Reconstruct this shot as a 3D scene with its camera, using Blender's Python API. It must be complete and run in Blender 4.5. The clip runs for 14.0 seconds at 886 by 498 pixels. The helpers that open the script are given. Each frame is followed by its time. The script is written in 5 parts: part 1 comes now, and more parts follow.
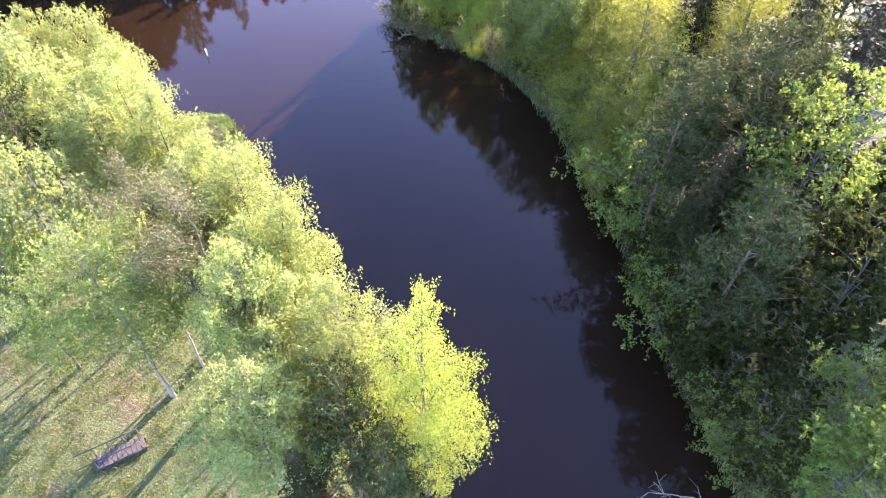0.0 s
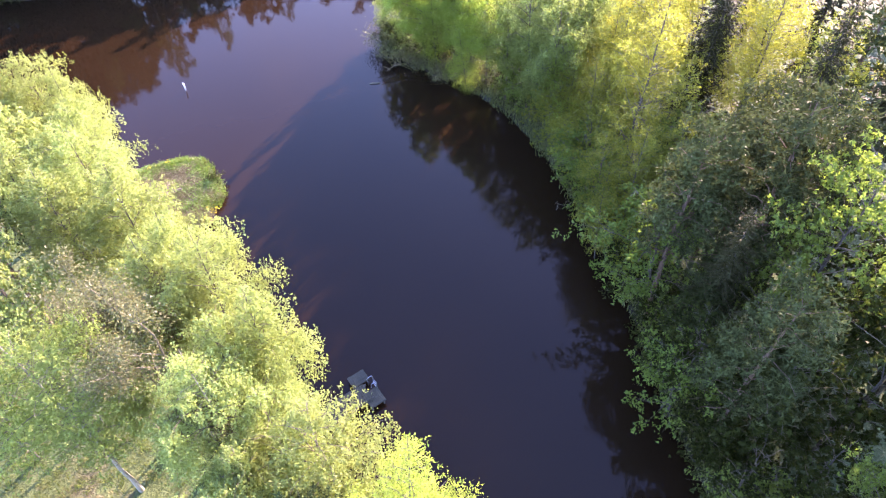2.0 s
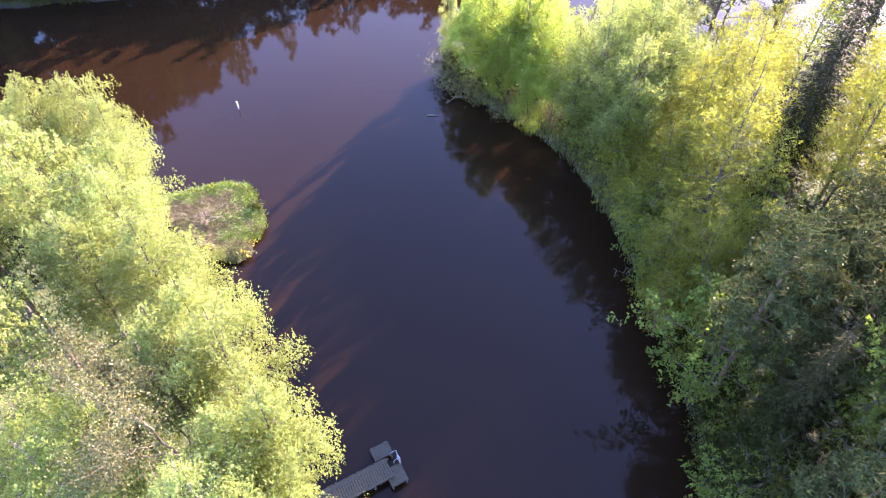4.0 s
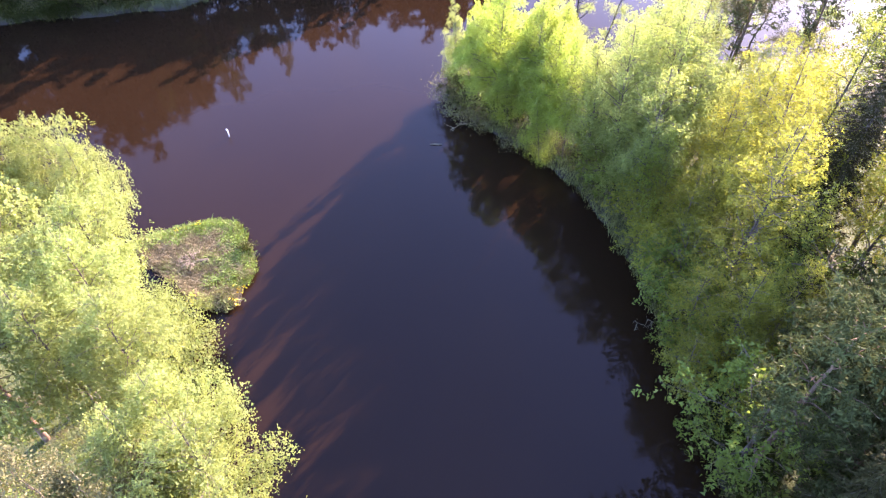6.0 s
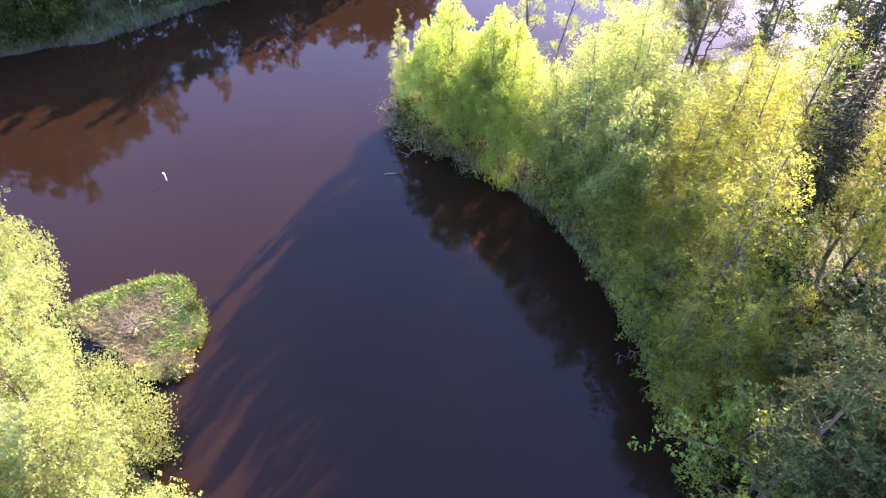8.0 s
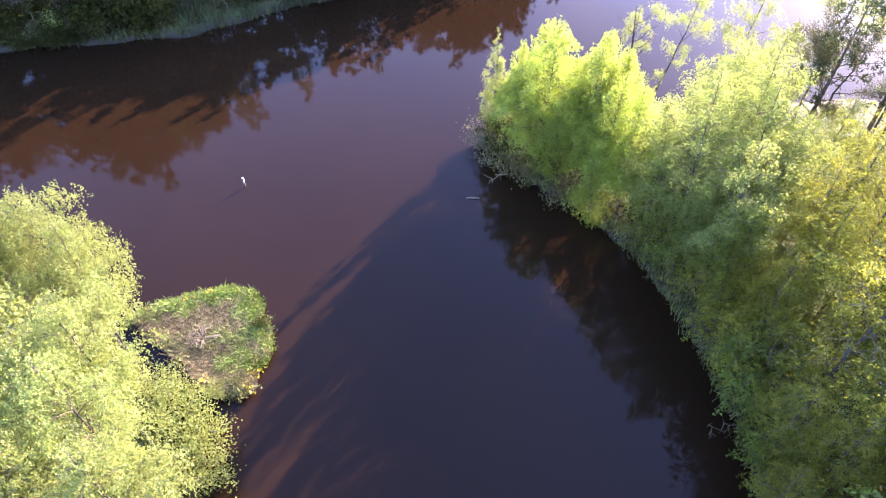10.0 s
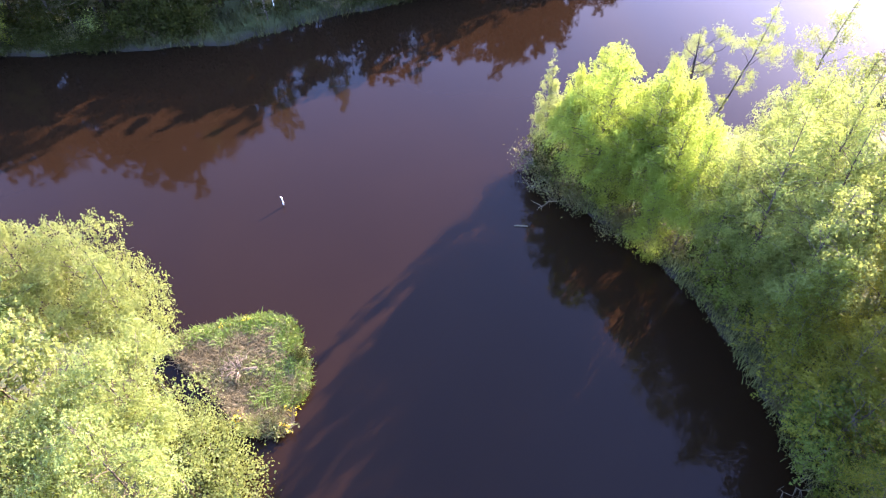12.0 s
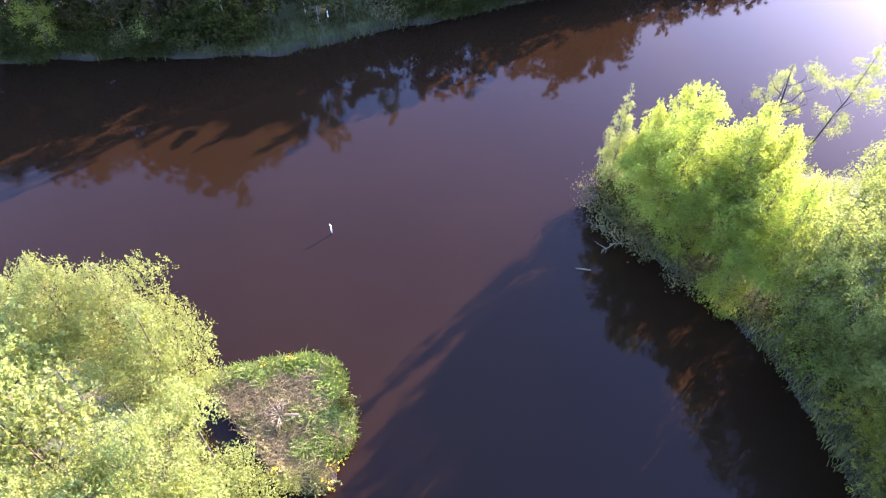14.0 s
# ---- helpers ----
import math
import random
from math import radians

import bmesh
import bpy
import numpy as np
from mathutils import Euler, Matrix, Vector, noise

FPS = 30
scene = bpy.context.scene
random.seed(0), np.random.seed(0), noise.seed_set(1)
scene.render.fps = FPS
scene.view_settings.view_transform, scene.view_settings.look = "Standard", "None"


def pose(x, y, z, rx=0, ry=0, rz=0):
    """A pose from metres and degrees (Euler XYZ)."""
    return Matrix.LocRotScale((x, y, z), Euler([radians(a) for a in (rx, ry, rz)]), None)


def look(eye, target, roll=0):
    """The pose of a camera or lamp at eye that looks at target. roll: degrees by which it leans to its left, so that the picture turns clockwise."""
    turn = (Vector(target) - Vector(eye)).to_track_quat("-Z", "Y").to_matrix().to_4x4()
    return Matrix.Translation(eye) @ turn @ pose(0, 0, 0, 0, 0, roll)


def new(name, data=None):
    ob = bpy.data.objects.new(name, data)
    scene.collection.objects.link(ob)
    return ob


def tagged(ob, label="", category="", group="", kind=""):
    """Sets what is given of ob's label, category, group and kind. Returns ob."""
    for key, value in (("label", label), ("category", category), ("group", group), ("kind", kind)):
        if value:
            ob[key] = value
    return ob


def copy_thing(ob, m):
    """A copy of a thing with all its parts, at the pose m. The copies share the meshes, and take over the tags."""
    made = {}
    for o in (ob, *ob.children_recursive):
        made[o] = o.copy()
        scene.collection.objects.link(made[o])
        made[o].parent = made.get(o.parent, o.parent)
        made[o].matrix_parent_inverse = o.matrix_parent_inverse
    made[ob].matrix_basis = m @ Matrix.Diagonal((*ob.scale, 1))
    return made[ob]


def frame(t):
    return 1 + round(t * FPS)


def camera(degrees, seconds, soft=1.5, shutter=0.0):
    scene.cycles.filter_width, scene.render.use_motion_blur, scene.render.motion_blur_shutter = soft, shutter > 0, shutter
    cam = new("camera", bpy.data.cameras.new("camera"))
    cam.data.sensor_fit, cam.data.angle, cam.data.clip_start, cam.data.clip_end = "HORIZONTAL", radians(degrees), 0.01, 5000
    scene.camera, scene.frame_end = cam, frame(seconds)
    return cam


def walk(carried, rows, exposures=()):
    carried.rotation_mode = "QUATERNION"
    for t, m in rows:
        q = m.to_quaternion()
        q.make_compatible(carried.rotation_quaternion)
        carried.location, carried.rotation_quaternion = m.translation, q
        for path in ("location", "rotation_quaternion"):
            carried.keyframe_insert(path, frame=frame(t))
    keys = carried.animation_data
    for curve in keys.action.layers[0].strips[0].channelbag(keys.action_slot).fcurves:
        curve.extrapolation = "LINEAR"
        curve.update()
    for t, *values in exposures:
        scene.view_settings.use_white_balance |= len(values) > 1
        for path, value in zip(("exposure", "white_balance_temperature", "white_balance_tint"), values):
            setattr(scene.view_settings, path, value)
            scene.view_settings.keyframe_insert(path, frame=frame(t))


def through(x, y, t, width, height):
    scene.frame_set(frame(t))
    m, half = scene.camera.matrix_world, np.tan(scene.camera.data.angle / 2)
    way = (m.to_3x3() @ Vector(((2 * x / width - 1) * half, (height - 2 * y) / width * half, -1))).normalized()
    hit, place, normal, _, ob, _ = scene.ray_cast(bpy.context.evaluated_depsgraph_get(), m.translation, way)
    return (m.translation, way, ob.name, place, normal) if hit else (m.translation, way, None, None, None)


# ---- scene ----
# the drone's camera: seconds, place, yaw, pitch, roll
cam = camera(67.42, 14.0, 1.1)
PATH = [
    (0, 0, 0, 35.558, -2.49, -48.19, -0.52),
    (0.5, 0.064, 1.294, 35.653, -2.81, -48.28, -0.51),
    (1, 0.135, 2.656, 35.728, -3.06, -48.35, -0.56),
    (1.5, 0.287, 4.056, 35.804, -3.09, -48.39, -0.63),
    (2, 0.478, 5.435, 35.883, -3.01, -48.47, -0.68),
    (2.5, 0.67, 6.768, 35.918, -3, -48.47, -0.59),
    (3, 0.836, 8.032, 35.976, -0.95, -48.45, -0.57),
    (3.5, 0.932, 9.272, 36.025, 2.55, -48.38, -0.51),
    (3.7, 0.933, 9.76, 36.009, 3.46, -48.36, -0.36),
    (5.8, 0.39, 14.906, 35.321, 3.74, -48.39, -0.55),
    (6, 0.364, 15.349, 35.291, 3.67, -48.43, -0.46),
    (6.5, 0.344, 16.374, 35.251, 3.8, -48.47, -0.44),
    (7, 0.267, 17.344, 35.2, 3.91, -48.49, -0.44),
    (7.2, 0.179, 17.708, 35.161, 2.85, -48.5, -0.37),
    (8, -0.36, 19.13, 34.93, -2.2, -48.48, -0.5),
    (8.6, -0.87, 20.14, 34.75, -5.8, -48.46, -0.6),
    (9, -1.23, 20.8, 34.64, -5.2, -48.45, -0.68),
    (9.3, -1.492, 21.28, 34.55, -2.82, -48.45, -0.71),
    (9.5, -1.645, 21.601, 34.518, -0.16, -48.42, -0.68),
    (10, -2.061, 22.379, 34.479, 5.01, -48.41, -0.6),
    (10.5, -2.55, 23.102, 34.423, 6.21, -48.41, -0.56),
    (11, -3.073, 23.753, 34.355, 6.47, -48.42, -0.54),
    (11.5, -3.602, 24.443, 34.247, 6.6, -48.41, -0.54),
    (12, -4.217, 25.184, 34.161, 7.39, -48.4, -0.52),
    (12.5, -4.767, 26.035, 34.062, 8.86, -48.42, -0.43),
    (13, -5.304, 26.902, 33.996, 10.86, -48.44, -0.45),
    (13.5, -5.886, 27.787, 33.926, 11.14, -48.44, -0.48),
    (14, -6.534, 28.765, 33.858, 11.19, -48.52, -0.42),
]
walk(cam, [(t, pose(x, y, z, 90 + pitch, 0, yaw) @ pose(0, 0, 0, 0, 0, roll)) for t, x, y, z, yaw, pitch, roll in PATH], [(0, 4.36, 7700, 41), (7, 4.30, 7800, 44), (14, 4.16, 7550, 40)])

# ---- light ----
SUN_AZ, SUN_EL = 33.5, 20.5
world = bpy.data.worlds.new("sky")
scene.world = world
world.use_nodes = True
wn = world.node_tree.nodes
sky = wn.new("ShaderNodeTexSky")
sky.sky_type, sky.sun_disc = "NISHITA", False
sky.dust_density, sky.ozone_density = 0.8, 8.0
sky.sun_elevation, sky.sun_rotation = radians(SUN_EL), radians(SUN_AZ)
wn["Background"].inputs["Strength"].default_value = 0.15
wl = world.node_tree.links
# thin streaky cloud over the whole sky
way = wn.new("ShaderNodeTexCoord")
parts_of = wn.new("ShaderNodeSeparateXYZ")
wl.new(way.outputs["Generated"], parts_of.inputs[0])
height = wn.new("ShaderNodeMath")
height.operation = "MAXIMUM"
wl.new(parts_of.outputs["Z"], height.inputs[0])
height.inputs[1].default_value = 0.12
flat_way = wn.new("ShaderNodeVectorMath")
flat_way.operation = "DIVIDE"
level = wn.new("ShaderNodeCombineXYZ")
for axis in ("X", "Y", "Z"):
    wl.new(height.outputs[0], level.inputs[axis])
wl.new(way.outputs["Generated"], flat_way.inputs[0])
wl.new(level.outputs[0], flat_way.inputs[1])
drawn = wn.new("ShaderNodeMapping")
drawn.inputs["Rotation"].default_value = (0, 0, radians(35))
drawn.inputs["Scale"].default_value = (2.2, 0.8, 1.0)
wl.new(flat_way.outputs[0], drawn.inputs["Vector"])
cloud = wn.new("ShaderNodeTexNoise")
cloud.inputs["Scale"].default_value, cloud.inputs["Detail"].default_value, cloud.inputs["Roughness"].default_value = 1.1, 5.0, 0.55
wl.new(drawn.outputs[0], cloud.inputs["Vector"])
cover = wn.new("ShaderNodeMapRange")
wl.new(cloud.outputs["Fac"], cover.inputs[0])
cover.inputs[1].default_value, cover.inputs[2].default_value, cover.inputs[4].default_value = 0.46, 0.74, 0.16
grey = wn.new("ShaderNodeRGBToBW")
wl.new(sky.outputs[0], grey.inputs[0])
lit = wn.new("ShaderNodeMath")
lit.operation = "MULTIPLY"
wl.new(grey.outputs[0], lit.inputs[0])
lit.inputs[1].default_value = 1.5
veil = wn.new("ShaderNodeMix")
veil.data_type = "RGBA"
wl.new(cover.outputs[0], veil.inputs[0])
wl.new(sky.outputs[0], veil.inputs[6])
wl.new(lit.outputs[0], veil.inputs[7])
wl.new(veil.outputs[2], wn["Background"].inputs["Color"])
sun_data = bpy.data.lights.new("sun", "SUN")
sun_data.energy, sun_data.angle, sun_data.color = 2.15, radians(0.5), (1.0, 0.95, 0.87)
sun = new("sun", sun_data)
sa, se = radians(SUN_AZ), radians(SUN_EL)
sun.matrix_world = look((60 * math.sin(sa), 60 * math.cos(sa), 60), (60 * math.sin(sa) - math.sin(sa) * math.cos(se), 60 * math.cos(sa) - math.cos(sa) * math.cos(se), 60 - math.sin(se)))


# ---- materials ----
def material(name):
    m = bpy.data.materials.new(name)
    m.use_nodes = True
    return m, m.node_tree.nodes, m.node_tree.links


def mixed(nodes, links, factor, a, b):
    n = nodes.new("ShaderNodeMix")
    n.data_type = "RGBA"
    if isinstance(factor, float):
        n.inputs[0].default_value = factor
    else:
        links.new(factor, n.inputs[0])
    for socket, v in ((n.inputs[6], a), (n.inputs[7], b)):
        if isinstance(v, tuple):
            socket.default_value = (*v, 1)
        else:
            links.new(v, socket)
    return n.outputs[2]


def noise_out(nodes, links, scale, detail=4.0, vector=None, rough=0.6):
    n = nodes.new("ShaderNodeTexNoise")
    n.inputs["Scale"].default_value, n.inputs["Detail"].default_value, n.inputs["Roughness"].default_value = scale, detail, rough
    if vector:
        links.new(vector, n.inputs["Vector"])
    return n.outputs["Fac"]


def ramp(nodes, links, source, lo, hi):
    n = nodes.new("ShaderNodeMapRange")
    links.new(source, n.inputs[0])
    n.inputs[1].default_value, n.inputs[2].default_value = lo, hi
    return n.outputs[0]


def leaf_material(name, dark, light, glow, through=0.45, gloss=0.15):
    """Leaves: varied from leaf to leaf and from tree to tree, letting sunlight through."""
    m, nodes, links = material(name)
    out, p = nodes["Material Output"], nodes["Principled BSDF"]
    geo, info, tex = nodes.new("ShaderNodeNewGeometry"), nodes.new("ShaderNodeObjectInfo"), nodes.new("ShaderNodeTexCoord")
    patch = ramp(nodes, links, noise_out(nodes, links, 0.35, 2.0, tex.outputs["Object"]), 0.35, 0.65)
    add = nodes.new("ShaderNodeMath")
    add.operation = "MULTIPLY_ADD"
    links.new(geo.outputs["Random Per Island"], add.inputs[0])
    add.inputs[1].default_value = 0.55
    half = nodes.new("ShaderNodeMath")
    half.operation = "MULTIPLY"
    links.new(patch, half.inputs[0])
    half.inputs[1].default_value = 0.45
    links.new(half.outputs[0], add.inputs[2])
    col = mixed(nodes, links, add.outputs[0], tuple(0.78 * c for c in dark), tuple(1.12 * c for c in light))
    hue = nodes.new("ShaderNodeHueSaturation")
    val = nodes.new("ShaderNodeMapRange")
    links.new(info.outputs["Random"], val.inputs[0])
    val.inputs[3].default_value, val.inputs[4].default_value = 0.80, 1.18
    links.new(val.outputs[0], hue.inputs["Value"])
    shift = nodes.new("ShaderNodeMapRange")
    links.new(info.outputs["Random"], shift.inputs[0])
    shift.inputs[3].default_value, shift.inputs[4].default_value = 0.488, 0.512
    links.new(shift.outputs[0], hue.inputs["Hue"])
    links.new(col, hue.inputs["Color"])
    links.new(hue.outputs[0], p.inputs["Base Color"])
    p.inputs["Roughness"].default_value = 0.5
    p.inputs["Specular IOR Level"].default_value = gloss
    tr = nodes.new("ShaderNodeBsdfTranslucent")
    links.new(mixed(nodes, links, 0.55, hue.outputs[0], glow), tr.inputs["Color"])
    mix = nodes.new("ShaderNodeMixShader")
    mix.inputs[0].default_value = through
    links.new(p.outputs[0], mix.inputs[1])
    links.new(tr.outputs[0], mix.inputs[2])
    links.new(mix.outputs[0], out.inputs["Surface"])
    return m


LEAF_PALE = leaf_material("birch_leaf_pale", (0.154, 0.194, 0.050), (0.216, 0.260, 0.078), (0.284, 0.346, 0.078), 0.50)
LEAF_MIST = leaf_material("birch_leaf_dull", (0.112, 0.150, 0.036), (0.190, 0.240, 0.064), (0.305, 0.385, 0.084), 0.58)
LEAF_YELLOW = leaf_material("birch_leaf_yellow", (0.156, 0.203, 0.033), (0.230, 0.286, 0.055), (0.355, 0.485, 0.072), 0.66)
LEAF_LEMON = leaf_material("birch_leaf_lemon", (0.148, 0.188, 0.030), (0.216, 0.262, 0.048), (0.285, 0.350, 0.046), 0.52)
LEAF_GOLD = leaf_material("aspen_leaf_golden", (0.112, 0.121, 0.018), (0.200, 0.213, 0.033), (0.355, 0.375, 0.042), 0.56)
LEAF_GREEN = leaf_material("leaf_fresh_green", (0.062, 0.092, 0.016), (0.124, 0.174, 0.032), (0.195, 0.275, 0.036), 0.48)
# green taken almost to black: the shade of the woods is in this colour
LEAF_SHADE_DARK = leaf_material("leaf_green_shade_darkened", (0.018, 0.022, 0.005), (0.036, 0.043, 0.009), (0.064, 0.086, 0.015), 0.33, 0.05)
LEAF_BUD = leaf_material("bud_brown", (0.076, 0.072, 0.026), (0.142, 0.136, 0.050), (0.16, 0.155, 0.05), 0.3)
NEEDLE_DARK = leaf_material("spruce_needle", (0.021, 0.019, 0.007), (0.044, 0.040, 0.014), (0.06, 0.06, 0.02), 0.12, 0.03)
NEEDLE_PINE = leaf_material("pine_needle", (0.026, 0.031, 0.010), (0.056, 0.067, 0.023), (0.104, 0.129, 0.040), 0.15, 0.02)
SEDGE = leaf_material("sedge_green", (0.058, 0.108, 0.018), (0.15, 0.228, 0.042), (0.22, 0.29, 0.04), 0.35)
STRAW = leaf_material("dead_grass_straw", (0.088, 0.072, 0.034), (0.205, 0.168, 0.082), (0.20, 0.17, 0.07), 0.25)
OLIVE = leaf_material("rush_olive", (0.075, 0.095, 0.025), (0.19, 0.21, 0.075), (0.22, 0.25, 0.07), 0.35)
REED = leaf_material("dark_reed", (0.028, 0.030, 0.010), (0.072, 0.074, 0.026), (0.08, 0.085, 0.025), 0.25)
GRASS = leaf_material("meadow_grass", (0.042, 0.060, 0.009), (0.098, 0.120, 0.021), (0.20, 0.23, 0.03), 0.35)


def bark_material(name, a, b, marks=None, scale=6.0):
    m, nodes, links = material(name)
    p = nodes["Principled BSDF"]
    tex = nodes.new("ShaderNodeTexCoord")
    stretch = nodes.new("ShaderNodeMapping")
    stretch.inputs["Scale"].default_value = (1, 1, 0.35)
    links.new(tex.outputs["Object"], stretch.inputs["Vector"])
    grain = noise_out(nodes, links, scale * 3, 5.0, stretch.outputs[0])
    col = mixed(nodes, links, ramp(nodes, links, grain, 0.3, 0.7), a, b)
    if marks:
        flat = nodes.new("ShaderNodeMapping")
        flat.inputs["Scale"].default_value = (0.6, 0.6, 5.0)
        links.new(tex.outputs["Object"], flat.inputs["Vector"])
        col = mixed(nodes, links, ramp(nodes, links, noise_out(nodes, links, 1.6, 3.0, flat.outputs[0]), 0.56, 0.64), col, marks)
    links.new(col, p.inputs["Base Color"])
    p.inputs["Roughness"].default_value = 0.85
    p.inputs["Specular IOR Level"].default_value = 0.12
    bump = nodes.new("ShaderNodeBump")
    bump.inputs["Strength"].default_value, bump.inputs["Distance"].default_value = 0.6, 0.02
    links.new(grain, bump.inputs["Height"])
    links.new(bump.outputs[0], p.inputs["Normal"])
    return m


BARK_BIRCH = bark_material("birch_bark", (0.18, 0.146, 0.098), (0.30, 0.25, 0.175), (0.07, 0.06, 0.05))
BARK_GREY = bark_material("grey_bark", (0.045, 0.036, 0.027), (0.105, 0.086, 0.066))
BARK_PINE = bark_material("pine_bark", (0.085, 0.052, 0.036), (0.17, 0.105, 0.070))
TWIG = bark_material("twig_bark", (0.080, 0.064, 0.042), (0.150, 0.122, 0.082))
DARK_BARK = bark_material("dark_wet_bark", (0.028, 0.023, 0.020), (0.062, 0.052, 0.044))
DEADWOOD = bark_material("bleached_deadwood", (0.13, 0.098, 0.062), (0.27, 0.215, 0.145))
PLANK = bark_material("weathered_plank", (0.026, 0.025, 0.019), (0.054, 0.051, 0.039), None, 3.0)
PLANK_DARK = bark_material("damp_dark_plank", (0.040, 0.034, 0.030), (0.095, 0.080, 0.070), None, 3.0)


def plain_material(name, colour, rough=0.5, metal=0.0, spread=0.25):
    m, nodes, links = material(name)
    p = nodes["Principled BSDF"]
    tex = nodes.new("ShaderNodeTexCoord")
    dark = tuple(c * (1 - spread) for c in colour)
    links.new(mixed(nodes, links, noise_out(nodes, links, 9.0, 5.0, tex.outputs["Object"]), dark, colour), p.inputs["Base Color"])
    p.inputs["Roughness"].default_value, p.inputs["Metallic"].default_value = rough, metal
    return m


WHITE_PAINT = plain_material("white_paint", (0.82, 0.82, 0.80), 0.45)
STEEL = plain_material("galvanised_steel", (0.45, 0.46, 0.47), 0.45, 0.9)
FLOWER = plain_material("yellow_petal", (0.85, 0.62, 0.03), 0.6)


def ground_material():
    m, nodes, links = material("ground_soil_grass")
    p = nodes["Principled BSDF"]
    tex = nodes.new("ShaderNodeTexCoord")
    v = tex.outputs["Object"]
    grass = mixed(nodes, links, noise_out(nodes, links, 5.0, 6.0, v), (0.027, 0.040, 0.008), (0.066, 0.085, 0.019))
    litter = mixed(nodes, links, noise_out(nodes, links, 9.0, 6.0, v), (0.036, 0.027, 0.013), (0.096, 0.074, 0.035))
    col = mixed(nodes, links, ramp(nodes, links, noise_out(nodes, links, 0.33, 4.0, v), 0.57, 0.70), grass, litter)
    straw = mixed(nodes, links, noise_out(nodes, links, 14.0, 4.0, v), (0.080, 0.070, 0.019), (0.135, 0.118, 0.036))
    col = mixed(nodes, links, ramp(nodes, links, noise_out(nodes, links, 0.7, 3.0, v, 0.7), 0.60, 0.70), col, straw)
    sep = nodes.new("ShaderNodeSeparateXYZ")
    links.new(v, sep.inputs[0])
    mud = ramp(nodes, links, sep.outputs["Z"], 0.55, 0.10)
    col = mixed(nodes, links, mud, col, (0.020, 0.015, 0.010))
    links.new(col, p.inputs["Base Color"])
    p.inputs["Roughness"].default_value = 0.95
    bump = nodes.new("ShaderNodeBump")
    bump.inputs["Strength"].default_value, bump.inputs["Distance"].default_value = 0.8, 0.15
    links.new(noise_out(nodes, links, 7.0, 8.0, v), bump.inputs["Height"])
    links.new(bump.outputs[0], p.inputs["Normal"])
    return m


def water_material():
    """Peaty pond water: brown silt in suspension under a still, glossy surface."""
    m, nodes, links = material("peaty_water")
    p = nodes["Principled BSDF"]
    tex = nodes.new("ShaderNodeTexCoord")
    v = tex.outputs["Object"]
    links.new(mixed(nodes, links, ramp(nodes, links, noise_out(nodes, links, 0.05, 3.0, v), 0.35, 0.65), (0.0106, 0.0054, 0.0026), (0.0130, 0.0066, 0.0032)), p.inputs["Base Color"])
    p.inputs["Roughness"].default_value, p.inputs["IOR"].default_value = 0.055, 1.333
    p.inputs["Specular IOR Level"].default_value = 0.175
    p.inputs["Specular Tint"].default_value = (1.0, 0.88, 0.96, 1)
    bump = nodes.new("ShaderNodeBump")
    bump.inputs["Strength"].default_value, bump.inputs["Distance"].default_value = 0.12, 0.012
    links.new(noise_out(nodes, links, 2.2, 3.0, v), bump.inputs["Height"])
    links.new(bump.outputs[0], p.inputs["Normal"])
    return m


# ---- mesh helpers ----
def mesh_of(name, co, faces, mat, smooth=False):
    """A mesh from arrays: vertices (n, 3) and faces, a list of arrays (m, k)."""
    me = bpy.data.meshes.new(name)
    co = np.asarray(co, dtype=np.float32)
    loops = np.concatenate([np.asarray(f, dtype=np.int32).ravel() for f in faces])
    sizes = np.concatenate([np.full(len(f), np.asarray(f).shape[1], dtype=np.int32) for f in faces])
    me.vertices.add(len(co))
    me.vertices.foreach_set("co", co.ravel())
    me.loops.add(len(loops))
    me.loops.foreach_set("vertex_index", loops)
    me.polygons.add(len(sizes))
    me.polygons.foreach_set("loop_start", np.concatenate([[0], np.cumsum(sizes)[:-1]]).astype(np.int32))
    me.polygons.foreach_set("loop_total", sizes)
    if smooth:
        me.polygons.foreach_set("use_smooth", np.ones(len(sizes), dtype=bool))
    me.update(calc_edges=True)
    me.validate()
    me.materials.append(mat)
    return me


def tube(path, radii, sides=6):
    """Vertices and quads of a tapered tube along a path, closed at its ends."""
    path, radii = np.asarray(path, float), np.asarray(radii, float)
    d = np.gradient(path, axis=0)
    d /= np.linalg.norm(d, axis=1, keepdims=True) + 1e-9
    ref = np.where(np.abs(d[:, 2:3]) > 0.9, np.array([[1.0, 0, 0]]), np.array([[0, 0, 1.0]]))
    u = np.cross(d, ref)
    u /= np.linalg.norm(u, axis=1, keepdims=True) + 1e-9
    w = np.cross(d, u)
    a = np.linspace(0, 2 * math.pi, sides, endpoint=False)
    ring = u[:, None] * np.cos(a)[None, :, None] + w[:, None] * np.sin(a)[None, :, None]
    co = (path[:, None] + ring * radii[:, None, None]).reshape(-1, 3)
    n = len(path)
    i, j = np.meshgrid(np.arange(n - 1), np.arange(sides), indexing="ij")
    q = np.stack([i * sides + j, i * sides + (j + 1) % sides, (i + 1) * sides + (j + 1) % sides, (i + 1) * sides + j], -1).reshape(-1, 4)
    return co, q


def joined(pieces):
    """Several (vertices, quads) as one."""
    cos, qs, at = [], [], 0
    for co, q in pieces:
        cos.append(co)
        qs.append(q + at)
        at += len(co)
    return np.concatenate(cos), np.concatenate(qs)


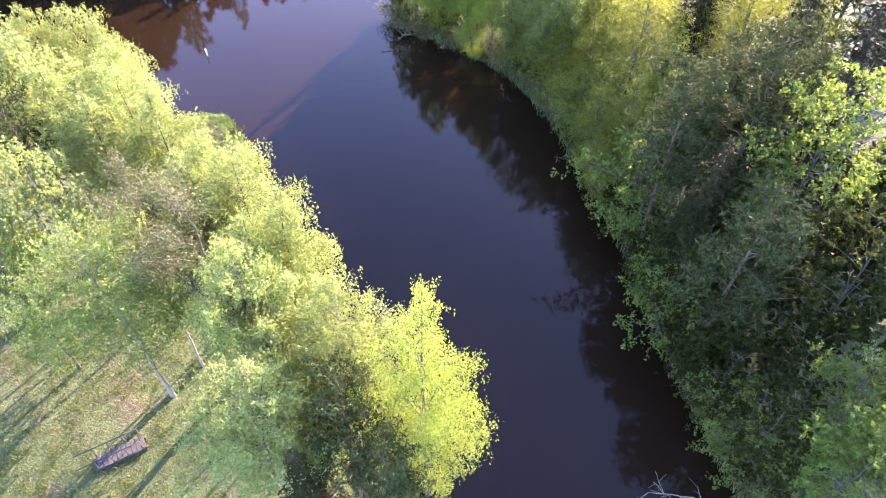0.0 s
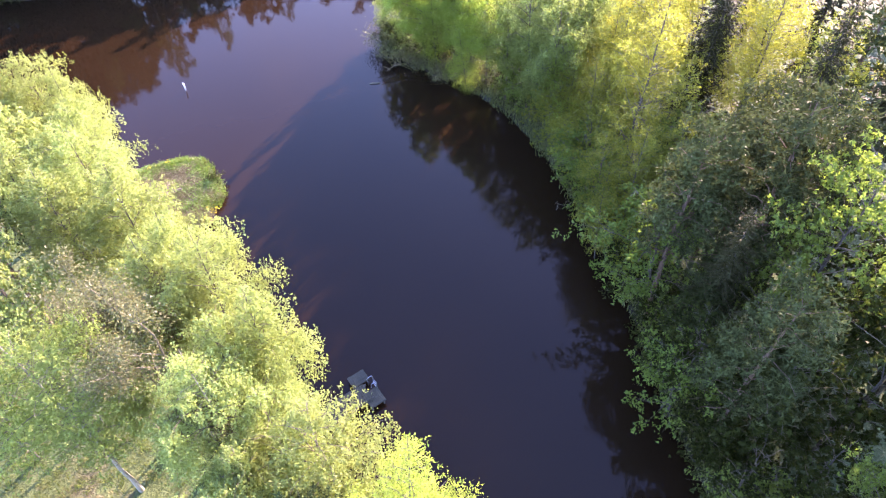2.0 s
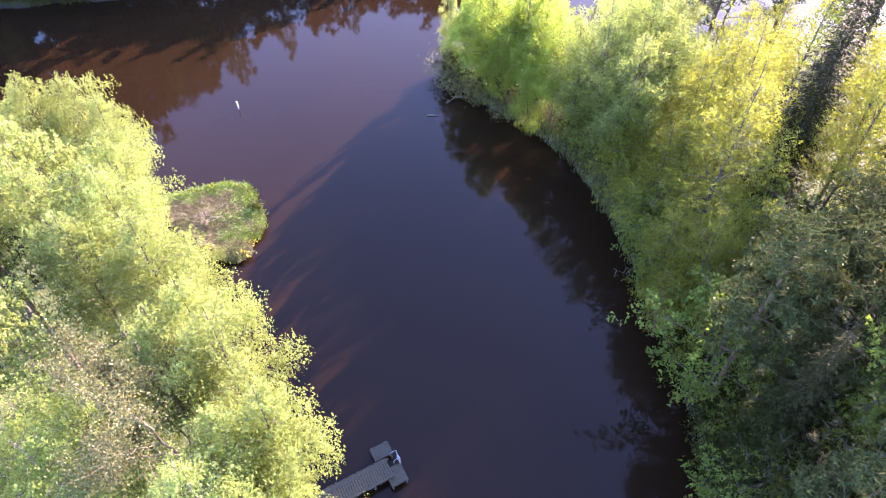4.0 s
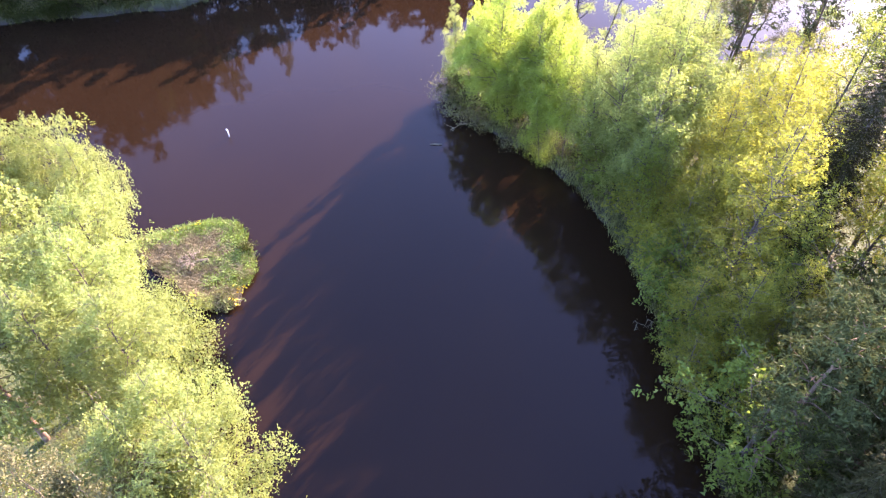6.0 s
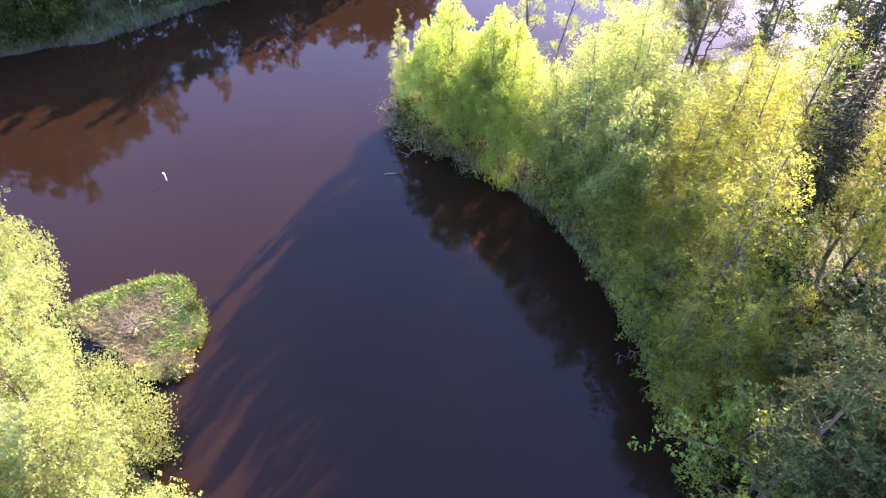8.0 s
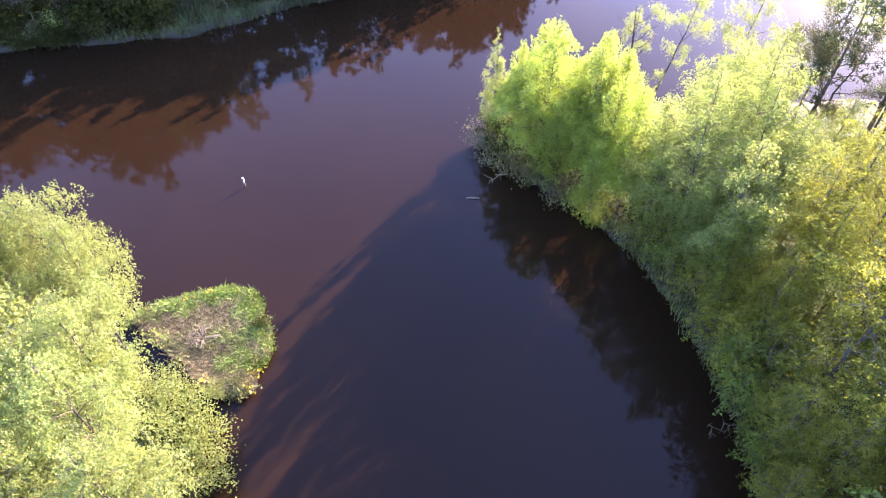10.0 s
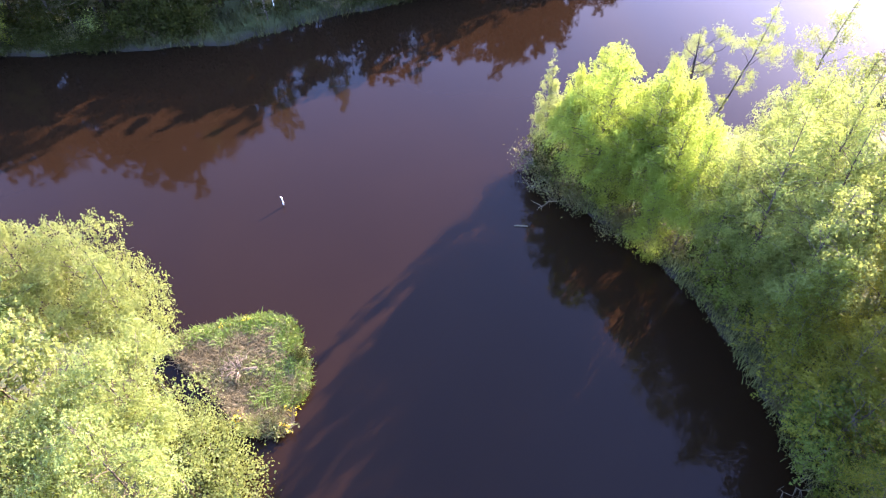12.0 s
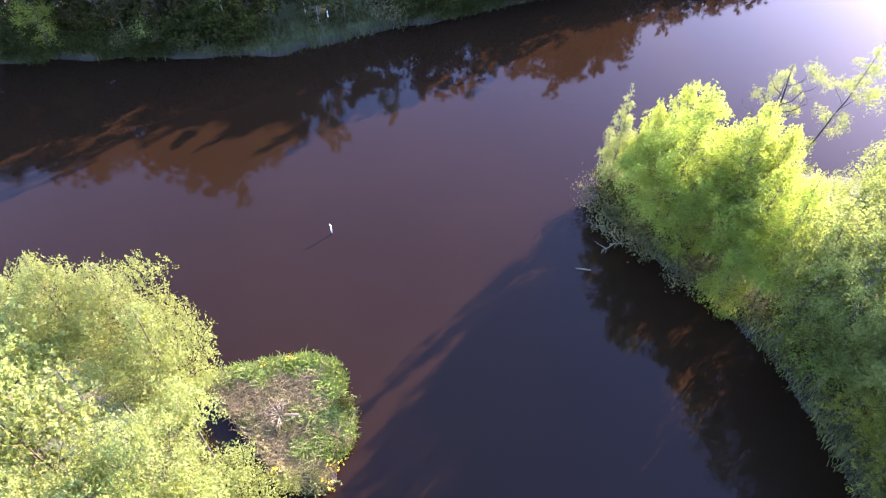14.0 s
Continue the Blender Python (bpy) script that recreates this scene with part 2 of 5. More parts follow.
def blades(centres, axes, sides, length, width):
    """One pointed leaf for each centre."""
    n = len(centres)
    length, width = np.broadcast_to(length, n)[:, None], np.broadcast_to(width, n)[:, None]
    co = np.stack([centres - axes * length * 0.7 + sides * width * 1.15, centres - axes * length * 0.7 - sides * width * 1.15, centres + axes * length * 1.1], 1).reshape(-1, 3)
    return co, np.arange(3 * n).reshape(n, 3)


def unit(v):
    return v / (np.linalg.norm(v, axis=-1, keepdims=True) + 1e-9)


def leaf_set(rng, centres, size, droop=0.6, slim=0.55):
    n = len(centres)
    axes = rng.normal(size=(n, 3))
    axes[:, 2] = axes[:, 2] * (1 - 0.5 * droop) - droop
    axes = unit(axes)
    side = unit(np.cross(axes, rng.normal(size=(n, 3))))
    s = size * rng.uniform(0.6, 1.25, n)
    return blades(centres, axes, side, s, s * slim)


def part(name, me, parent, label=""):
    ob = new(name, me)
    ob.parent = parent
    if label:
        ob["label"] = label
    if name in ("branchwork", "bough_mass", "stem_mass", "twig_mass"):
        ob["kind"] = "stuff"
    return ob


def box(sx, sy, sz, bevel=0.0):
    """A bmesh block, its edges eased."""
    bm = bmesh.new()
    bmesh.ops.create_cube(bm, size=1)
    bmesh.ops.scale(bm, vec=(sx, sy, sz), verts=bm.verts)
    if bevel:
        bmesh.ops.bevel(bm, geom=bm.edges[:], offset=bevel, segments=1, affect="EDGES")
    return bm


def mesh_bm(name, bm, mat):
    me = bpy.data.meshes.new(name)
    bm.to_mesh(me)
    bm.free()
    me.materials.append(mat)
    return me


# ---- ground and water ----
LEFT_SHORE = [(2, -1500), (2, -60), (1.6, 0), (0.6, 12), (-2.8, 17), (-7.6, 22.3), (-10.6, 26.6), (-13.4, 31.1), (-16.8, 35.7), (-20.2, 39.5), (-23.3, 42.8), (-26, 45.0), (-30, 46.5), (-42, 46.5), (-60, 45), (-90, 40), (-160, 30), (-1500, 0)]
RIGHT_SHORE = [(17.2, -1500), (17.2, -60), (17.0, 8), (16.4, 14), (15.8, 18), (15.2, 21), (14.6, 25), (14.7, 29), (14.2, 32.5), (13.6, 36), (12.9, 40), (12.1, 44), (10.4, 49.4), (8.2, 53.9), (5.2, 57.2), (2.0, 60.0), (0.0, 61.9), (-1.6, 63.6), (-2.0, 66), (1.2, 69), (8, 71.2), (16, 70.4), (25, 72), (40, 74), (70, 76), (160, 66), (1500, 40)]
FAR_SHORE = [(-1500, 30), (-160, 50), (-90, 62), (-56, 73.0), (-46, 75.6), (-36, 77.6), (-31, 79.0), (-27.7, 81.5), (-24, 84), (-18, 87.5), (-12, 91.5), (-4, 96), (8, 103), (22, 109), (50, 113), (100, 108), (160, 100), (1500, 90)]
LANDS = [LEFT_SHORE + [(-1500, -1500)], RIGHT_SHORE + [(1500, -1500)], FAR_SHORE + [(1500, 1500), (-1500, 1500)]]
ISLAND = [(-24.2, 45.2), (-22.0, 46.7), (-20.2, 47.6), (-18.3, 48.2), (-16.7, 47.9), (-15.9, 46.4), (-14.9, 45.1), (-14.5, 43.4), (-15.0, 42.3), (-14.8, 41.1), (-15.5, 40.3), (-17.6, 40.5), (-18.5, 41.3), (-20.4, 42.8), (-22.8, 44.2)]


def signed_distance(x, y, poly):
    """Metres inside (plus) or outside (minus) of a polygon."""
    best, inside = np.full(x.shape, 1e9), np.zeros(x.shape, bool)
    for (ax, ay), (bx, by) in zip(poly, poly[1:] + poly[:1]):
        dx, dy = bx - ax, by - ay
        k = np.clip(((x - ax) * dx + (y - ay) * dy) / (dx * dx + dy * dy), 0, 1)
        best = np.minimum(best, np.hypot(x - ax - k * dx, y - ay - k * dy))
        if ay != by:
            inside ^= ((ay > y) != (by > y)) & (x < (bx - ax) * (y - ay) / (by - ay) + ax)
    return np.where(inside, best, -best)


def wobble(x, y):
    return 0.5 * np.sin(x * 0.9 + 1.3 * np.sin(y * 0.7)) + 0.35 * np.sin(y * 1.7 + x * 0.4) + 0.2 * np.sin(x * 2.9 - y * 2.3)


def ground_height(x, y):
    x, y = np.asarray(x, float), np.asarray(y, float)
    d = np.maximum.reduce([signed_distance(x, y, p) for p in LANDS]) + 0.35 * wobble(x, y)
    land = 0.16 + 1.0 * (1 - np.exp(-np.maximum(d, 0) / 3.0)) + 0.02 * np.clip(d, 0, 60) + 0.10 * wobble(x * 0.6, y * 0.6)
    z = np.where(d > 0, np.minimum(land, d * 0.8 + 0.02), np.maximum(-1.4, d * 0.55))
    i = signed_distance(x, y, ISLAND) + 0.18 * wobble(x * 1.7, y * 1.7)
    return np.maximum(z, np.where(i > 0, np.minimum(0.34 + 0.06 * wobble(x * 2, y * 2), i * 0.7), np.maximum(-1.4, i * 0.6)))


def stretch_axis(lo, hi, step):
    far = np.array([3, 7, 13, 22, 36, 58, 95, 160, 280, 500, 900, 1500.0])
    return np.concatenate([(lo - far)[::-1], np.arange(lo, hi, step), hi + far])


GROUND_MAT = ground_material()
gx, gy = stretch_axis(-64, 52, 0.75), stretch_axis(-6, 114, 0.75)
GX, GY = np.meshgrid(gx, gy, indexing="ij")
co = np.stack([GX, GY, ground_height(GX, GY)], -1).reshape(-1, 3)
i, j = np.meshgrid(np.arange(len(gx) - 1), np.arange(len(gy) - 1), indexing="ij")
w = len(gy)
ground = new("ground", mesh_of("ground", co, [np.stack([i * w + j, (i + 1) * w + j, (i + 1) * w + j + 1, i * w + j + 1], -1).reshape(-1, 4)], GROUND_MAT, True))
tagged(ground, "grassy woodland ground with brown leaf litter round the pond", "ground", kind="structure")
bm = bmesh.new()
bmesh.ops.create_grid(bm, x_segments=8, y_segments=8, size=700)
water = new("water", mesh_bm("water", bm, water_material()))
water.location = (0, 60, 0)
tagged(water, "still brown peaty pond water mirroring trees and sky", "water", kind="structure")


def floor_at(x, y):
    return float(ground_height(np.array([x]), np.array([y]))[0])


# ---- trees ----
def bent(rng, a, b, sag, n=6, wild=0.06):
    """A path from a to b that first rises, then bows down by sag."""
    t = np.linspace(0, 1, n)[:, None]
    p = a + (b - a) * t
    p[:, 2] += sag * (t[:, 0] * (1 - t[:, 0])) * 4
    length = np.linalg.norm(b - a)
    p[1:] += rng.normal(size=(n - 1, 3)) * wild * length * t[1:] * 0.5
    return p


def tree_object(name, parts, loc, turn, scale):
    root = new(name)
    for pname, me, lab in parts:
        part(pname, me, root, lab)
    root.matrix_basis = Matrix.Translation(loc) @ pose(0, 0, 0, 0, 0, turn)
    root.scale = scale
    return root


def broadleaf(seed, h, r, leaves, size, leaf_mat, bark, droop=0.8, bare=0.28, strand=1.5, full=1.0, top=0.5, limbs=30, lean=0.03, leaf_slim=0.55, cone=1.25, fluff=0.15):
    """A leafy tree: trunk, main limbs, thin branches and a crown of hanging sprays. Returns its parts."""
    rng = np.random.default_rng(seed)
    n = 12
    t = np.linspace(0, 1, n)
    tilt = rng.uniform(0, 2 * math.pi)
    trunk = np.stack([h * lean * t ** 1.5 * math.cos(tilt), h * lean * t ** 1.5 * math.sin(tilt), h * 0.97 * t], 1)
    trunk[1:, :2] += np.cumsum(rng.normal(size=(n - 1, 2)) * 0.05, 0)
    r0 = 0.0056 * h + 0.012
    trunk_r = r0 * (1 - t) ** 0.85 + 0.012
    trunk_r[0] *= 1.35
    main, thin, starts = [], [], []
    for k in range(limbs):
        u = bare + (0.97 - bare) * (k + rng.uniform(0, 1)) / limbs
        az = k * 2.4 + rng.uniform(-0.5, 0.5)
        shape = min(1.0, ((u - bare) / (top - bare + 1e-6)) * 0.55 + 0.45) if u < top else max(0.10, 1 - ((u - top) / (1 - top)) ** cone)
        reach = r * shape * rng.uniform(0.72, 1.12)
        base = np.array([np.interp(u, t, trunk[:, i]) for i in range(3)])
        out = np.array([math.cos(az), math.sin(az), 0])
        rise = reach * rng.uniform(0.35, 0.85)
        tip = base + out * reach + np.array([0, 0, min(rise, h * 1.0 - base[2])])
        p = bent(rng, base, tip, 0.10 * reach)
        rad = np.interp(np.linspace(0, 1, len(p)), [0, 1], [max(0.012, np.interp(u, t, trunk_r) * 0.55), 0.008])
        (main if k % 4 == 0 and u < 0.7 else thin).append(tube(p, rad, 5 if k % 4 == 0 else 4))
        m = max(3, int(6 * shape))
        for q in rng.uniform(0.25, 1.0, m):
            s = p[0] + (p[-1] - p[0]) * q
            s[2] = np.interp(q, np.linspace(0, 1, len(p)), p[:, 2])
            e = s + rng.normal(size=3) * np.array([1, 1, 0.6]) * (0.16 * r + 0.10) * (0.3 + 0.7 * shape) + out * 0.10 * r * shape
            thin.append(tube(np.stack([s, e]), [0.010, 0.004], 3))
            starts.append((*e, shape, 0.35 + q ** 2))
            starts.append((*((s + e) / 2), shape, 0.2 + 0.6 * q ** 2))
    starts.append((*trunk[-1], 0.1, 1.0))
    starts = np.array(starts)
    per = 9
    strands = int(leaves / per)
    weight = starts[:, 3] ** 0.9 * starts[:, 4]
    chosen = starts[rng.choice(len(starts), strands, p=weight / weight.sum())]
    pick = chosen[:, :3] + np.clip(rng.normal(size=(strands, 3)), -1.5, 1.5) * np.array([1.0, 1.0, 0.7]) * fluff * r * (0.3 + 0.7 * chosen[:, 3:4])
    hang = strand * rng.uniform(0.25, 1.0, strands) * (0.45 + 0.55 * chosen[:, 3])
    q = rng.uniform(0, 1, (strands, per))
    drift = rng.normal(size=(strands, 3)) * 0.25
    centres = pick[:, None] + drift[:, None] * q[..., None] * hang[:, None, None] - np.array([0, 0, 1.0]) * (q * hang[:, None])[..., None] * droop
    centres += rng.normal(size=centres.shape) * 0.065
    centres = centres.reshape(-1, 3)
    centres[:, 2] = np.maximum(centres[:, 2], 0.25)
    co, qd = leaf_set(rng, centres, size, droop, leaf_slim)
    parts = [("trunk", mesh_of("trunk", *pack(tube(trunk, trunk_r, 8)), bark, True), "")]
    for piece in main:
        parts.append(("limb", mesh_of("limb", *pack(piece), BARK_GREY, True), ""))
    parts.append(("branchwork", mesh_of("branchwork", *pack(joined(thin)), TWIG), "thin brown branches and twigs"))
    parts.append(("crown", mesh_of("crown", co, [qd], leaf_mat), ""))
    return parts


def pack(piece):
    return piece[0], [piece[1]]


def spruce(seed, h, r, needle_mat, sprays=24, coarse=1.0):
    """A spruce: straight trunk and whorls of drooping boughs with needle sprays."""
    rng = np.random.default_rng(seed)
    t = np.linspace(0, 1, 9)
    trunk = np.stack([0.05 * np.sin(3 * t), 0.05 * np.cos(4 * t), h * t], 1)
    trunk_r = (0.011 * h) * (1 - t) + 0.01
    boughs, centres, axes = [], [], []
    z = 0.08 * h
    while z < h * 0.985:
        u = z / h
        reach = r * (1 - u) ** 0.75 * rng.uniform(0.62, 1.15) + 0.12
        a0 = rng.uniform(0, 6.28)
        for k in range(7):
            az = a0 + k * 0.898 + rng.uniform(-0.25, 0.25)
            out = np.array([math.cos(az), math.sin(az), 0])
            ln = reach * rng.uniform(0.45, 1.2)
            base = np.array([0, 0, z + rng.uniform(-0.15, 0.15)])
            tip = base + out * ln + np.array([0, 0, ln * (0.30 * u - 0.34)])
            p = bent(rng, base, tip, -0.05 * ln, 3, 0.04)
            boughs.append(tube(p, np.linspace(0.03 * (1 - u) + 0.008, 0.005, 3), 3))
            m = max(3, int(sprays * ln / 0.8))
            q = rng.uniform(0.12, 1.03, m)
            c = base + (tip - base) * q[:, None]
            side = np.array([-out[1], out[0], 0])
            sgn = rng.choice([-1, 1], m)[:, None]
            ax = unit(out * 0.75 + side * sgn * rng.uniform(0.2, 0.9, (m, 1)) + np.array([0, 0, -0.35]) + rng.normal(size=(m, 3)) * 0.32)
            centres.append(c + ax * 0.16)
            axes.append(ax)
        z += (0.20 + 0.12 * (1 - u)) * coarse
    centres, axes = np.concatenate(centres), np.concatenate(axes)
    n = len(centres)
    side = unit(np.cross(axes, np.array([0, 0, 1.0]) + rng.normal(size=(n, 3)) * 0.35))
    s = rng.uniform(0.06, 0.14, n) * coarse
    co, qd = blades(centres, axes, side, s, s * 0.36)
    return [("trunk", mesh_of("trunk", *pack(tube(trunk, trunk_r, 7)), BARK_GREY, True), ""),
            ("bough_mass", mesh_of("bough_mass", *pack(joined(boughs)), TWIG), "thin drooping boughs"),
            ("crown", mesh_of("crown", co, [qd], needle_mat), "")]


def pine(seed, h, r, tufts=900, coarse=1.0):
    """A pine: bare reddish trunk, crooked limbs, needle tufts in clumps."""
    rng = np.random.default_rng(seed)
    t = np.linspace(0, 1, 10)
    trunk = np.stack([0.25 * np.sin(2.2 * t), 0.2 * np.sin(3.1 * t + 1) - 0.17, h * t], 1)
    trunk_r = (0.012 * h) * (1 - t) ** 0.8 + 0.015
    limbs, dead, ends = [], [], []
    for k in range(30):
        u = 0.34 + 0.64 * (k + rng.uniform(0, 1)) / 30
        base = np.array([np.interp(u, t, trunk[:, i]) for i in range(3)])
        az = k * 2.4 + rng.uniform(-0.5, 0.5)
        ln = r * (0.55 + 0.6 * math.sin(math.pi * min(1, (u - 0.3) / 0.72))) * rng.uniform(0.6, 1.1) * (1.2 - 0.6 * u)
        tip = base + np.array([math.cos(az), math.sin(az), rng.uniform(0.05, 0.6)]) * ln
        p = bent(rng, base, tip, rng.uniform(-0.1, 0.12) * ln, 6, 0.12)
        limbs.append(tube(p, np.linspace(0.05 * (1.1 - u) + 0.015, 0.008, 6), 5))
        if u > 0.46:
            for q in rng.uniform(0.4, 1.0, 7):
                ends.append(base + (tip - base) * q + rng.normal(size=3) * 0.22)
    ends = np.array(ends)
    c = ends[rng.integers(0, len(ends), tufts)] + rng.normal(size=(tufts, 3)) * np.array([0.30, 0.30, 0.18])
    k = 7
    axes = unit(rng.normal(size=(tufts, k, 3)) + np.array([0, 0, 0.45]))
    s = rng.uniform(0.11, 0.19, (tufts, k)) * coarse
    centres = (c[:, None] + axes * s[..., None]).reshape(-1, 3)
    axes = axes.reshape(-1, 3)
    side = unit(np.cross(axes, rng.normal(size=axes.shape)))
    co, qd = blades(centres, axes, side, s.ravel(), s.ravel() * 0.28)
    return [("trunk", mesh_of("trunk", *pack(tube(trunk, trunk_r, 8)), BARK_PINE, True), ""),
            *[("limb", mesh_of("limb", *pack(p), BARK_PINE, True), "") for p in limbs[::5]],
            ("branchwork", mesh_of("branchwork", *pack(joined([p for k, p in enumerate(limbs) if k % 5])), BARK_PINE, True), "crooked reddish branches"),
            ("crown", mesh_of("crown", co, [qd], NEEDLE_PINE), "")]


def bare_tree(seed, h, r, bark, buds=0, bud_mat=None, depth=4):
    """A tree without leaves: trunk and forking limbs; buds adds a haze of opening buds."""
    rng = np.random.default_rng(seed)
    thick, thin, tips = [], [], []

    def fork(a, d, ln, rad, lev):
        b = a + d * ln
        p = bent(rng, a, b, 0.0, 5, 0.10)
        (thick if lev < 2 else thin).append(tube(p, np.linspace(rad, rad * 0.55, 5), 6 if lev < 2 else 4))
        if lev >= 2:
            tips.extend([p[-1], p[-3], p[-2]])
        if lev >= depth:
            return
        for _ in range(3 if lev < 3 else 4):
            nd = unit(d + rng.normal(size=3) * (0.12 if _ == 0 else 0.52) * (r / (0.3 * h)) + np.array([0, 0, 0.12]))
            at = p[-1] if _ < 2 else p[rng.integers(2, 4)]
            fork(at, nd, ln * (0.75 if _ == 0 else rng.uniform(0.45, 0.7)), rad * (0.62 if _ == 0 else 0.45), lev + 1)

    fork(np.array([0, 0, 0.0]), np.array([0.02, 0.0, 1.0]), h * 0.36, 0.011 * h + 0.02, 0)
    parts = [("trunk", mesh_of("trunk", *pack(joined(thick)), bark, True), ""), ("twig_mass", mesh_of("twig_mass", *pack(joined(thin)), TWIG), "bare brown twigs")]
    if buds:
        tips_a = np.array(tips)
        c = tips_a[rng.integers(0, len(tips_a), buds)] + rng.normal(size=(buds, 3)) * 0.22
        co, qd = leaf_set(rng, c, 0.050, 0.3)
        parts.append(("crown", mesh_of("crown", co, [qd], bud_mat), "sparse brown opening buds"))
    return parts


def snag(seed, h):
    """A leafless tree: a crooked dark trunk, a few long bowed limbs, short twigs."""
    rng = np.random.default_rng(seed)
    t = np.linspace(0, 1, 10)
    trunk = np.stack([0.35 * np.sin(3.4 * t), 0.2 * np.sin(2.6 * t), h * t], 1)
    limbs, twigs = [], []
    for k, (u, az, ln) in enumerate(((0.42, 3.5, 0.46), (0.50, 0.4, 0.30), (0.56, 2.6, 0.26), (0.62, 5.4, 0.28), (0.68, 0.1, 0.30), (0.76, 3.0, 0.20), (0.84, 5.9, 0.16))):
        a = np.array([np.interp(u, t, trunk[:, i]) for i in range(3)])
        e = a + np.array([math.cos(az), math.sin(az), 1.05]) * ln * h * 0.62
        p = bent(rng, a, e, -0.10 * ln * h, 7, 0.07)
        limbs.append(tube(p, np.linspace(0.085 * (1.3 - u), 0.018, 7), 5))
        for q in range(2, 7):
            b = p[q] + rng.normal(size=3) * np.array([0.35, 0.35, 0.15]) + np.array([0, 0, 0.35])
            twigs.append(tube(np.stack([p[q], (p[q] + b) / 2 + 0.04, b]), [0.020, 0.014, 0.008], 3))
    parts = [("trunk", mesh_of("trunk", *pack(tube(trunk, 0.012 * h * (1 - t) ** 0.8 + 0.02, 7)), DARK_BARK, True), "")]
    parts += [("limb", mesh_of("limb", *pack(p), DARK_BARK, True), "") for p in limbs]
    return parts + [("twig_mass", mesh_of("twig_mass", *pack(joined(twigs)), DARK_BARK), "short bare twigs")]


def shrub(seed, h, r, leaves, size, mat):
    """A many-stemmed bush."""
    rng = np.random.default_rng(seed)
    stems, pts = [], []
    for k in range(9):
        az, out = k * 2.4, r * rng.uniform(0.3, 1.0)
        tip = np.array([math.cos(az) * out, math.sin(az) * out, h * rng.uniform(0.55, 1.0) * (1.05 - 0.35 * out / r)])
        p = bent(rng, np.array([math.cos(az) * 0.1, math.sin(az) * 0.1, 0.0]), tip, 0.12 * h, 6, 0.08)
        stems.append(tube(p, np.linspace(0.03, 0.006, 6), 3))
        for q in np.linspace(0.35, 1, 7):
            pts.append(np.array([np.interp(q, np.linspace(0, 1, 6), p[:, i]) for i in range(3)]))
    pts = np.array(pts)
    c = pts[rng.integers(0, len(pts), leaves)] + rng.normal(size=(leaves, 3)) * np.array([0.16, 0.16, 0.12]) * r
    c[:, 2] = np.maximum(c[:, 2], 0.08)
    co, qd = leaf_set(rng, c, size, 0.2)
    return [("stem_mass", mesh_of("stem_mass", *pack(joined(stems)), TWIG), ""), ("foliage", mesh_of("foliage", co, [qd], mat), "")]


